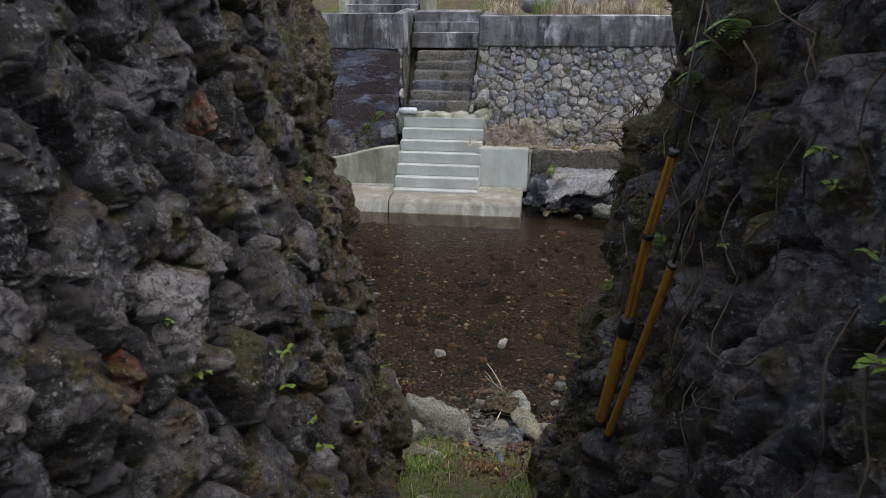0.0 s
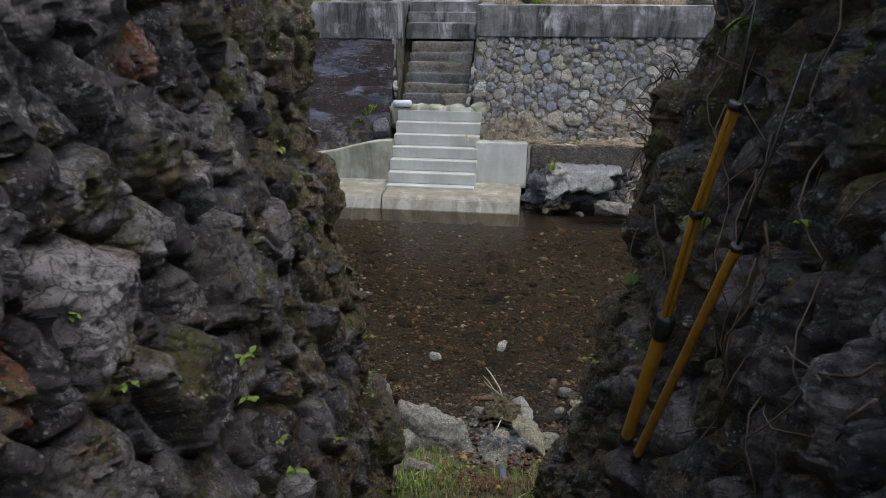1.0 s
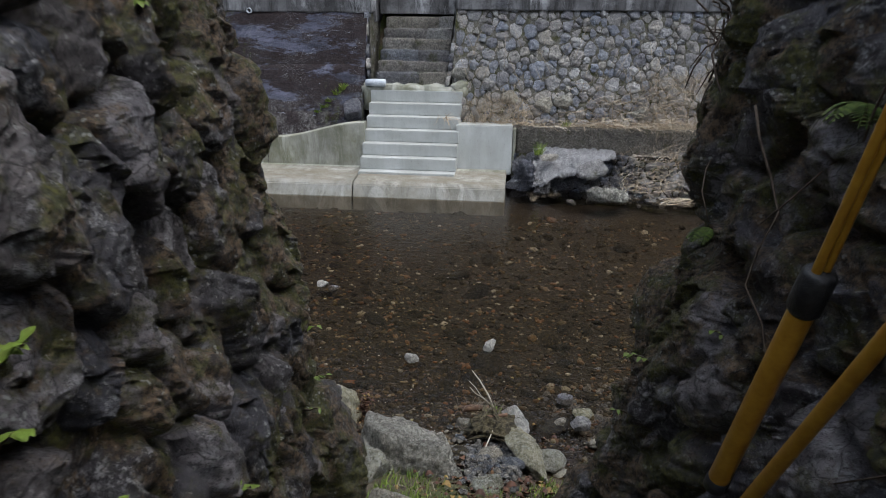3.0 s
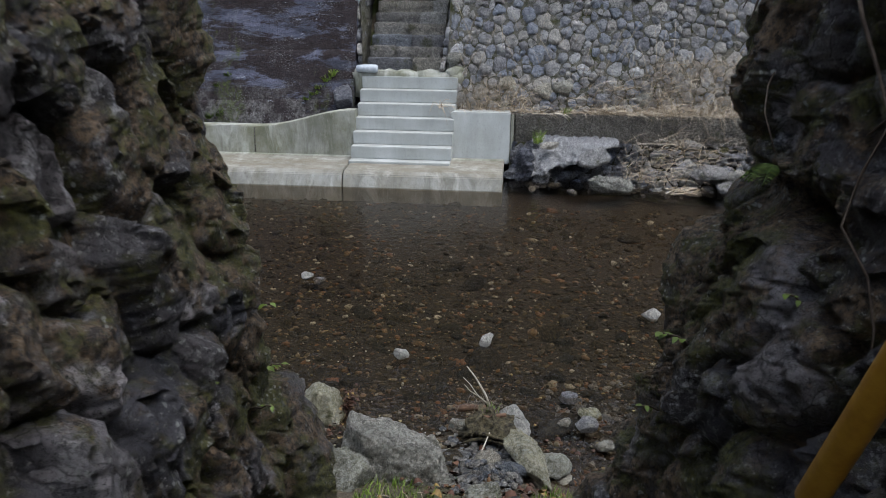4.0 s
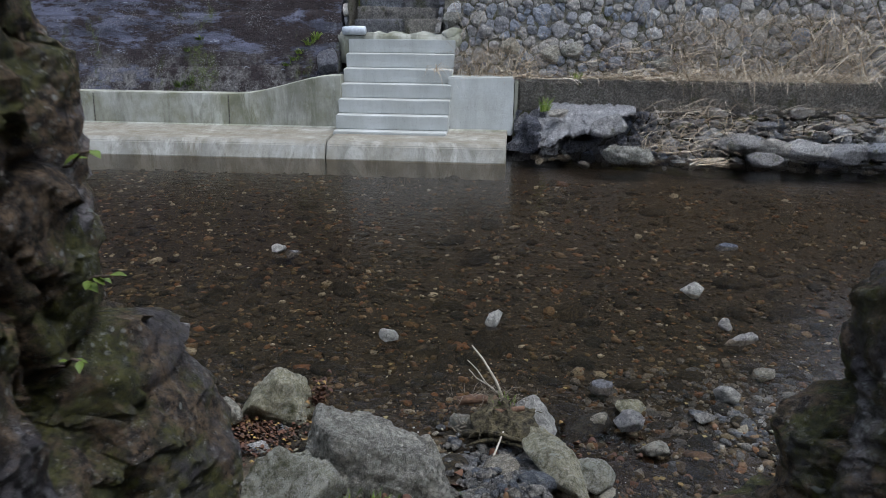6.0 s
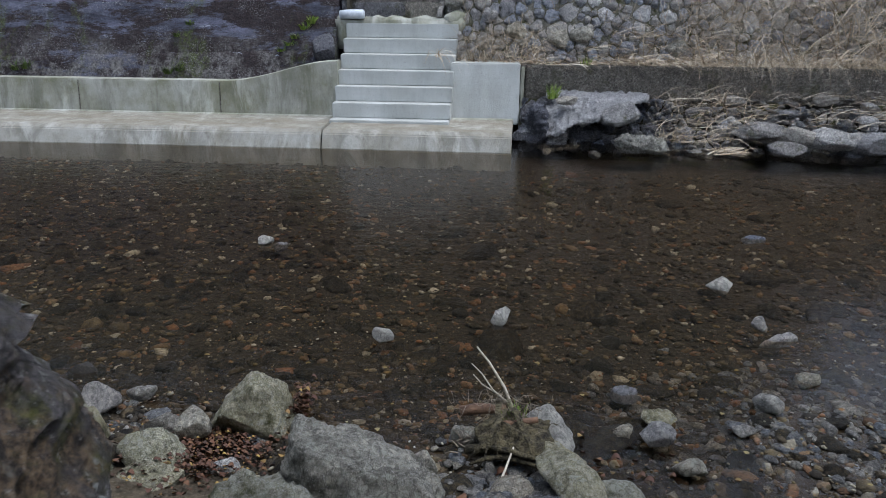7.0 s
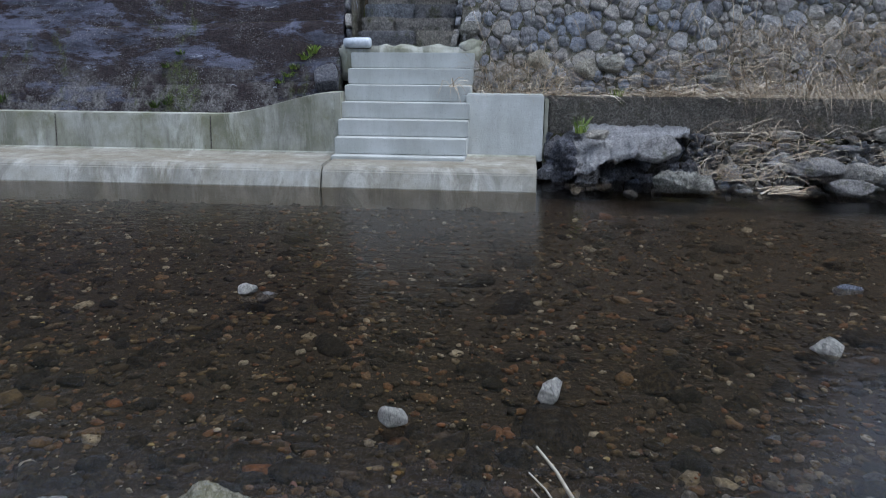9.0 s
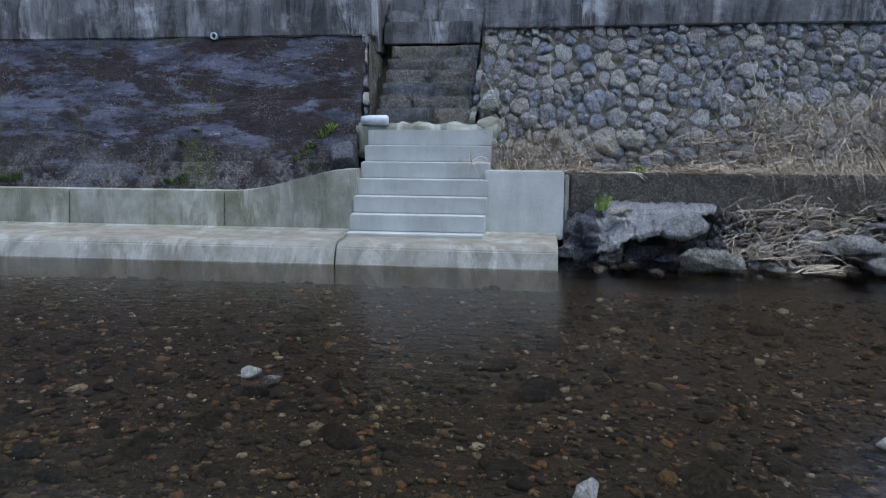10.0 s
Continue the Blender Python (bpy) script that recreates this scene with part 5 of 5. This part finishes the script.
def straw_mat(rng, name, count, x0, x1, y0, y1, z, length, label, hang=0.0, lift=0.25, ahead=-0.4, width=0.008):
    """Dry stems lying and hanging in a tangle."""
    s = Soup()
    for _ in range(count):
        x, y = rng.uniform(x0, x1), rng.uniform(y0, y1)
        a, h = rng.uniform(0, 6.283), length * rng.uniform(0.4, 1.1)
        dx, dy = math.cos(a), 0.55 * math.sin(a) + ahead
        up, drop = rng.uniform(0.1, 1.0) * lift, rng.uniform(0, 1) * hang
        pts = [(x + dx * h * t, y + dy * h * t, z(x, y) + up * h * math.sin(2.2 * t) * 1.4 - drop * max(0, t - 0.55) * h * 2) for t in (0, 0.2, 0.4, 0.6, 0.8, 1.0)]
        s.add(*ribbon(pts, width * rng.uniform(0.6, 1.4), Vector((-math.sin(a), math.cos(a), 0.5)).normalized()))
    ob = new(name, s.mesh(name, M_STRAW))
    return tagged(ob, label, "dry grass", kind="stuff")


def shelf(x, y):
    return max(0.875, 0.68 + (y - 12.72) / 0.46)


rng = random.Random(91)
straw_mat(rng, "dry_grass", 420, 0.05, 2.9, 12.64, 12.9, shelf, 0.45, "tangled dry grass lying along the kerb", 0.25, 0.12, 0.0)
straw_mat(rng, "dry_grass", 420, 0.08, 1.1, 12.72, 12.95, shelf, 0.5, "brown dry stems heaped behind the wing wall", 0.3, 0.5, 0.02, 0.005)
straw_mat(rng, "dry_grass", 2200, 2.9, 5.4, 12.64, 13.15, shelf, 0.5, "large pale clump of dead pampas grass over the kerb", 0.8, 0.34, -0.2, 0.0045)
straw_mat(rng, "dry_grass", 160, 1.0, 3.0, 12.72, 13.1, shelf, 0.45, "matted dead stems over the low revetment stones", 0.3, 0.25, 0.02, 0.005)
straw_mat(rng, "dry_grass", 70, 2.9, 4.7, 12.62, 12.8, shelf, 0.7, "pale bent stems hanging over the kerb", 1.0, 0.6, -0.3, 0.009)
straw_mat(rng, "dry_grass", 420, 2.0, 3.3, 12.66, 13.0, shelf, 0.5, "loose dead grass at the edge of the clump", 0.3, 0.25, -0.1, 0.007)
straw_mat(rng, "dry_grass", 420, 4.6, 7.5, 12.66, 13.15, shelf, 0.75, "dead pampas grass over the kerb", 0.35, 0.5, -0.15, 0.009)
straw_mat(rng, "dry_grass", 300, 2.5, 3.5, 11.85, 12.5, lambda x, y: foot_z(x, y) + 0.17, 0.65, "dry reeds fallen over the bank rocks", 0.2, 0.3, -0.1, 0.005)
straw_mat(rng, "dry_grass", 200, 3.4, 5.6, 12.2, 12.6, lambda x, y: foot_z(x, y) + 0.10, 0.55, "dry reeds under the kerb", 0.2, 0.25, -0.2, 0.0055)
straw_mat(rng, "dry_grass", 70, 3.0, 3.4, 11.5, 11.8, lambda x, y: 0.04, 0.3, "pale reeds washed up at the river's edge", 0.0, 0.2, -0.1)
for k in range(40):
    x, z = rng.uniform(0.1, 5.2), rng.uniform(0.85, 2.0)
    y = revet_y(z) - 0.06
    h, side = rng.uniform(0.3, 0.9), rng.uniform(-0.5, 0.5)
    pts = [(x + side * t * h, y - 0.12 * math.sin(2.6 * t) + 0.4 * t * h, z + h * (t - 0.25 * t * t)) for t in (0, 0.25, 0.5, 0.75, 1)]
    tagged(new("dry_stem", mesh("dry_stem", *tube(pts, [0.0035, 0.0035, 0.003, 0.0022, 0.0015], 5), M_STRAW)), "dry stem leaning on the stone revetment", "dry stem", "dry stems on the revetment")
for k in range(22):
    x = rng.uniform(-0.1, 3.6)
    grass_tuft(rng, (x, rng.uniform(13.95, 14.9), 2.9), 110, rng.uniform(0.3, 0.6), 0.15, M_STRAW if rng.random() < 0.9 else M_GREEN, "dry grass clump on the upper terrace", group="terrace grass", width=0.01)
for x, y, z in ((-0.24, 12.55, 0.98),):
    straw_mat(rng, "dry_sprig", 16, x, x + 0.1, y - 0.1, y + 0.1, lambda a, b: 0.97, 0.35, "dry reddish sprig lying on the stairs", 0.9, 0.3, -0.5)


def leaf_shape(base, way, up, size, fold=0.25):
    """One pointed leaf as a folded blade."""
    side = way.cross(up).normalized()
    v = []
    for t, w in ((0, 0.05), (0.2, 0.62), (0.45, 1.0), (0.72, 0.66), (1.0, 0.03)):
        c = base + way * size * t - up * size * 0.25 * t * t
        v += [c - side * size * 0.3 * w + up * fold * size * 0.3 * w, c, c + side * size * 0.3 * w + up * fold * size * 0.3 * w]
    f = []
    for k in range(4):
        f += [(3 * k, 3 * k + 1, 3 * k + 4, 3 * k + 3), (3 * k + 1, 3 * k + 2, 3 * k + 5, 3 * k + 4)]
    return v, f


def sprig(rng, at, out, size, leaves, label, material=None, name="leafy_sprig"):
    """A small plant rooted in the joints: a stem and its leaves."""
    out = Vector(out).normalized()
    root = thing(name, at, label, "plant", "wall plants")
    tip = out * size * 0.9 + Vector((rng.uniform(-0.3, 0.3) * size, rng.uniform(-0.3, 0.3) * size, size * 0.35))
    pts = [Vector(), tip * 0.5 + Vector((0, 0, size * 0.15)), tip]
    pts = [Vector(at) - out * 0.03] + [Vector(at) + p for p in pts]
    part("stem", mesh("stem", *tube(pts, 0.0025, 5), M_VINE), root)
    leaves = int(leaves * 1.5)
    for k in range(leaves):
        t = (k + 1) / leaves
        p = Vector(at) + tip * t + Vector((0, 0, size * 0.15 * math.sin(3 * t)))
        way = (Vector((rng.uniform(-1, 1), rng.uniform(-1, 1), rng.uniform(-0.4, 0.3))) + out * 0.4).normalized()
        part("leaf", mesh("leaf", *leaf_shape(p, way, Vector((0, 0, 1)), size * rng.uniform(0.3, 0.6)), material or M_LEAF), root)
    return root


def fern(rng, at, out, size, label, drop=0.6):
    root = thing("fern", at, label, "fern", "wall plants")
    for k in range(5):
        s = Soup()
        a = rng.uniform(-1.1, 1.1)
        d = Matrix.Rotation(a, 3, "Z") @ Vector(out).normalized()
        pts = [Vector(at) + d * size * t + Vector((0, 0, size * (0.35 * t - drop * t * t))) for t in (0, 0.2, 0.4, 0.6, 0.8, 1.0)]
        s.add(*tube(pts, 0.0016, 4))
        for j in range(1, 12):
            t = j / 12
            p = Vector(at) + d * size * t + Vector((0, 0, size * (0.35 * t - drop * t * t)))
            for sg in (-1, 1):
                w = (Vector((0, 0, 1)).cross(d) * sg + d * 0.4).normalized()
                s.add(*leaf_shape(p, w, Vector((0, 0, 1)), size * 0.3 * math.sin(math.pi * (0.15 + 0.85 * t)) + 0.005, 0.1))
        part("frond", s.mesh("frond", M_FERN), root)
    return root


rng = random.Random(131)
for y, z, size, n in ((2.40, 2.66, 0.08, 7), (2.34, 2.55, 0.07, 5), (2.51, 2.17, 0.07, 5), (2.5, 2.30, 0.06, 4), (1.82, 3.11, 0.05, 5), (1.89, 2.9, 0.05, 5), (3.16, 3.12, 0.06, 6), (3.81, 1.76, 0.06, 4), (3.72, 1.68, 0.05, 3), (3.88, 1.93, 0.05, 3), (3.4, 1.95, 0.05, 4), (2.9, 2.0, 0.06, 4)):
    sprig(rng, (LEFT_EDGE(y, z) + 0.07, y, z), (1, -0.3, 0.2), size, n, "bright green leafy sprig growing from the wall joints")
for y, z, size, n in ((1.88, 3.62, 0.06, 10), (1.86, 3.55, 0.05, 7), (1.56, 3.5, 0.06, 4), (1.45, 3.63, 0.06, 3), (1.42, 3.42, 0.055, 8), (1.36, 3.36, 0.06, 9), (2.44, 3.17, 0.05, 4), (3.62, 2.02, 0.07, 4), (3.66, 1.8, 0.04, 3), (3.3, 2.3, 0.05, 3)):
    sprig(rng, (RIGHT_EDGE(y, z) - 0.08, y, z), (-1, -0.3, 0.2), size, n, "yellow-green leafy sprig growing from the wall joints")
for y, z, s in ((1.42, 3.50, 0.07), (3.1, 2.96, 0.08), (3.6, 2.5, 0.07), (2.95, 3.84, 0.13), (3.1, 3.75, 0.13), (3.2, 3.62, 0.11), (1.3, 3.45, 0.07)):
    fern(rng, (RIGHT_EDGE(y, z) - 0.07, y, z), (-1, -0.25, 0), s, "green fern hanging from the wall joints", 0.8)
for x, z, h in ((-1.93, 1.32, 0.12), (-2.0, 1.25, 0.12), (-2.12, 1.14, 0.10), (-2.2, 1.05, 0.10), (-3.85, 0.68, 0.13), (-3.7, 0.72, 0.12), (-5.9, 0.72, 0.16), (-6.05, 0.70, 0.14), (-6.35, 0.70, 0.16), (-3.75, 1.15, 0.08), (-3.6, 1.3, 0.08), (-2.3, 0.98, 0.08)):
    grass_tuft(rng, (x, revet_y(z) - 0.01, z), 46, h, 0.06, M_GREEN if x > -2.4 else M_FERN, "small green weed rooted in the dark revetment", "weed", 0.9, 0.014, (0, -0.5), "weed", "revetment weeds")

# bare vines over the east wall
rng = random.Random(151)
for k in range(30):
    y, z = rng.uniform(1.4, 4.1), rng.uniform(2.9, 4.2)
    pts, a = [], rng.uniform(-1, 1)
    for j in range(9):
        pts.append((RIGHT_EDGE(y, z) - 0.10 - 0.03 * math.sin(j * 1.3 + k), y, z))
        a += rng.uniform(-0.5, 0.5)
        y += 0.09 * math.sin(a)
        z -= 0.09 * abs(math.cos(a))
    pts = [p for p in pts if p[1] < 4.15]
    if len(pts) > 3:
        tagged(new("vine", mesh("vine", *tube(pts, [0.004 * (1 - 0.07 * j) for j in range(len(pts))], 5), M_VINE)), "thin bare vine trailing over the rock wall", "vine", "vines on the wall")
s = Soup()
for k in range(90):
    p = Vector((RIGHT_EDGE(4.0, 3.0) - 0.02, 4.0, rng.uniform(2.85, 3.35)))
    p += Vector((rng.gauss(0, 0.05), rng.gauss(0, 0.06), 0))
    v = Vector((rng.uniform(-1, 0.6), rng.uniform(-1, 1), rng.uniform(-1, 1))).normalized() * 0.13
    s.add(*tube([p, p + v * 0.5 + Vector((0, 0, 0.02)), p + v], [0.004, 0.003, 0.0015], 4))
tagged(new("root_tangle", s.mesh("root_tangle", M_VINE)), "tangle of dead brown roots at the wall's corner", "roots", kind="stuff")


# ---- the two yellow poles ----
def build_pole(points, bands, whip, label):
    base = thing("telescopic_pole", points[0][0], label, "pole", "yellow poles")
    tubes = []
    for (a, b, r0, r1) in ((*seg,) for seg in points):
        a, b = Vector(a), Vector(b)
        tubes.append(None)
        tubes[-1] = part("tube", mesh("tube", *tube([a, a + (b - a) * 0.02, a + (b - a) * 0.98, b], [r0 * 0.9, r0, r1, r1 * 0.92], 16), M_POLE), base)
    for k, (at, way, r, ln) in enumerate(bands):
        at, way = Vector(at), Vector(way).normalized()
        part("collar", mesh("collar", *tube([at - way * ln, at - way * ln * 0.8, at + way * ln * 0.8, at + way * ln], [r * 0.85, r, r, r * 0.8], 16), M_BLACK), tubes[k if k < len(tubes) - 1 else 0], "black rubber collar")
    if whip:
        part("whip", mesh("whip", *tube(whip, [0.005, 0.004, 0.003], 8), M_BLACK), base, "thin black rod tip")
    return base


p0, p1, p2, p3 = Vector((1.515, 2.99, 2.06)), Vector((1.572, 2.83, 2.655)), Vector((1.605, 2.717, 3.10)), Vector((1.645, 2.62, 3.44))
off = Vector((0.010, 0.005, 0.0))
build_pole([(p0, p1, 0.025, 0.026), (p1 - off, p2 - off, 0.0095, 0.009), (p2 - off, p3 - off, 0.009, 0.008), (p1 + off, p2 + off, 0.0095, 0.009), (p2 + off, p3 + off, 0.009, 0.008)],
           [(p1, p1 - p0, 0.033, 0.05), (p2, p2 - p1, 0.022, 0.014), (p3, p3 - p2, 0.020, 0.012), (p0 + (p1 - p0) * 0.03, p1 - p0, 0.028, 0.02)],
           [p3, Vector((1.68, 2.72, 3.66)), Vector((1.73, 2.85, 3.98))], "yellow telescopic pole leaning on the rock wall")
q0, q1 = Vector((1.545, 2.92, 2.03)), Vector((1.645, 2.40, 3.12))
build_pole([(q0, q1, 0.017, 0.014)], [(q1, q1 - q0, 0.0175, 0.008), (q0 + (q1 - q0) * 0.03, q1 - q0, 0.021, 0.02)],
           [q1, q1 + Vector((0.03, -0.02, 0.2)), q1 + Vector((0.09, 0.02, 0.48))], "shorter yellow pole leaning on the rock wall")
place_rock(random.Random(2), "rock", (1.56, 2.98, 1.93), (0.3, 0.28, 0.2), M_PASS, "jutting dark rock on which the poles stand", 20, 0, 0, 4, 9, 0.08, "ledge rocks")


# ---- the driftwood pile ----
def build_driftwood():
    rng = random.Random(61)
    pile = thing("driftwood_pile", (0.9, 6.0, 0.05), "heap of driftwood, twigs and a sodden mossy mat", "driftwood")
    v, f = [], []
    nx, ny = 22, 16
    for j in range(ny + 1):
        for i in range(nx + 1):
            u, w = i / nx, j / ny
            x = 0.73 + 0.32 * u + 0.04 * w + 0.02 * math.sin(9 * w)
            y = 5.78 + 0.26 * w + 0.03 * math.sin(7 * u)
            z = 0.08 + 0.11 * math.sin(math.pi * min(1, w * 0.75 + 0.1)) * (0.5 + 0.5 * math.sin(math.pi * u)) + 0.012 * wobble((x, y, 0), 7) + 0.017 * math.sin(17 * w + 8 * u + 2 * wobble((x, y, 2), 4)) * (0.4 + 0.6 * w) + 0.006 * math.sin(46 * w - 12 * u)
            v.append((x, y, z))
    for j in range(ny):
        for i in range(nx):
            a = j * (nx + 1) + i
            f.append((a, a + 1, a + nx + 2, a + nx + 1))
    mat_ob = part("mat", mesh("mat", v, f, M_CLOTH), pile, "sodden olive-brown mat folded over the rock")
    solid = mat_ob.modifiers.new("thickness", "SOLIDIFY")
    solid.thickness = 0.02
    for a, b, r, m in (((0.66, 6.02, 0.15), (0.86, 6.06, 0.15), 0.024, M_WOOD), ((0.70, 5.86, 0.07), (1.05, 5.80, 0.12), 0.02, M_CLOTH), ((0.74, 5.92, 0.12), (1.0, 5.92, 0.2), 0.016, M_WOOD)):
        a, b = Vector(a), Vector(b)
        part("branch", mesh("branch", *tube([a, a.lerp(b, 0.4) + Vector((0, 0, 0.01)), b], [r, r * 1.05, r * 0.8], 10), m), pile, "short rotten brown branch")
    for k in range(2):
        z, y = 0.07 + 0.03 * k, 5.76 + 0.02 * k
        pts = [(0.72 + 0.02 * k + 0.34 * t, y + 0.03 * math.sin(5 * t + k), z + 0.035 * math.sin(2.4 * t + 0.4 * k)) for t in (0, 0.2, 0.4, 0.6, 0.8, 1.0)]
        part("fold", mesh("fold", *tube(pts, [0.004, 0.010, 0.013, 0.012, 0.009, 0.003], 8), M_CLOTH), pile, "rolled sodden fold of the mat")
    for pts, r in (([(0.90, 6.05, 0.14), (0.85, 6.10, 0.24), (0.78, 6.15, 0.33), (0.72, 6.19, 0.385)], 0.0085), ([(0.88, 6.08, 0.16), (0.80, 6.1, 0.22), (0.75, 6.13, 0.28), (0.70, 6.15, 0.32)], 0.005), ([(0.84, 6.1, 0.19), (0.75, 6.14, 0.22), (0.71, 6.14, 0.27)], 0.004), ([(0.84, 5.55, 0.12), (0.87, 5.68, 0.12), (0.90, 5.8, 0.14)], 0.006)):
        part("twig", mesh("twig", *tube(pts, [r * (1 - 0.18 * k) for k in range(len(pts))], 8), M_TWIG), pile, "bleached bare twig")
    for k in range(3):
        u = rng.random()
        a = Vector((0.72 + 0.34 * u, 5.98 + rng.uniform(-0.06, 0.05), 0.21))
        d = Vector((rng.uniform(-0.12, 0.14), -0.22, -0.11))
        pts = [a + d * t + Vector((0, 0, 0.05 * math.sin(2.6 * t) + 0.012 * math.sin(9 * t + k))) for t in (0, 0.2, 0.4, 0.6, 0.8, 1.0)]
        part("strap_leaf", mesh("strap_leaf", *ribbon(pts, rng.uniform(0.02, 0.045), Vector((1, 0.3, 0.2)).normalized()), M_CLOTH), pile, "sodden brown strap of dead leaf")
    s = Soup()
    for _ in range(110):
        p = Vector((rng.gauss(0.86, 0.07), rng.gauss(6.02, 0.05), rng.uniform(0.12, 0.24)))
        d = Vector((rng.uniform(-1, 1), rng.uniform(-1, 1), rng.uniform(-0.7, 0.9))).normalized() * rng.uniform(0.03, 0.09)
        s.add(*tube([p, p + d * 0.5 + Vector((0, 0, rng.uniform(-0.02, 0.02))), p + d], [0.0016, 0.0013, 0.0008], 4))
    for _ in range(7):
        p = Vector((rng.uniform(0.66, 0.74), rng.uniform(5.82, 5.95), 0.07))
        d = Vector((rng.uniform(-1, -0.2), rng.uniform(-0.7, 0.7), rng.uniform(-0.1, 0.5))).normalized() * rng.uniform(0.03, 0.08)
        s.add(*tube([p, p + d * 0.5 + Vector((0, 0, rng.uniform(-0.01, 0.02))), p + d], [0.004, 0.003, 0.0015], 5))
    part("twig_tangle", s.mesh("twig_tangle", M_ROOT), pile, "tangle of thin dry twigs", kind="stuff")


build_driftwood()
pz = ground_z(0.985, 4.38)
v, f = tube([(0.965, 4.46, pz + 0.06), (0.968, 4.452, pz + 0.06), (0.995, 4.34, pz + 0.045), (0.996, 4.335, pz + 0.045)], [0.024, 0.027, 0.027, 0.020], 16)
tagged(new("pipe_end", mesh("pipe_end", v, f, plain_material("dark_blue_grey_plastic", (0.03, 0.036, 0.045), (0.10, 0.115, 0.13), 40, 0.4))), "short dark blue-grey pipe end lying in the grass", "pipe")
sward("dead_fern", random.Random(35), 1400, lambda r: (r.gauss(0.93, 0.13), r.gauss(4.2, 0.14)), 0.06, M_FALLEN, "red-brown dead fern and moss in the middle of the path", 0.004, 1.8)
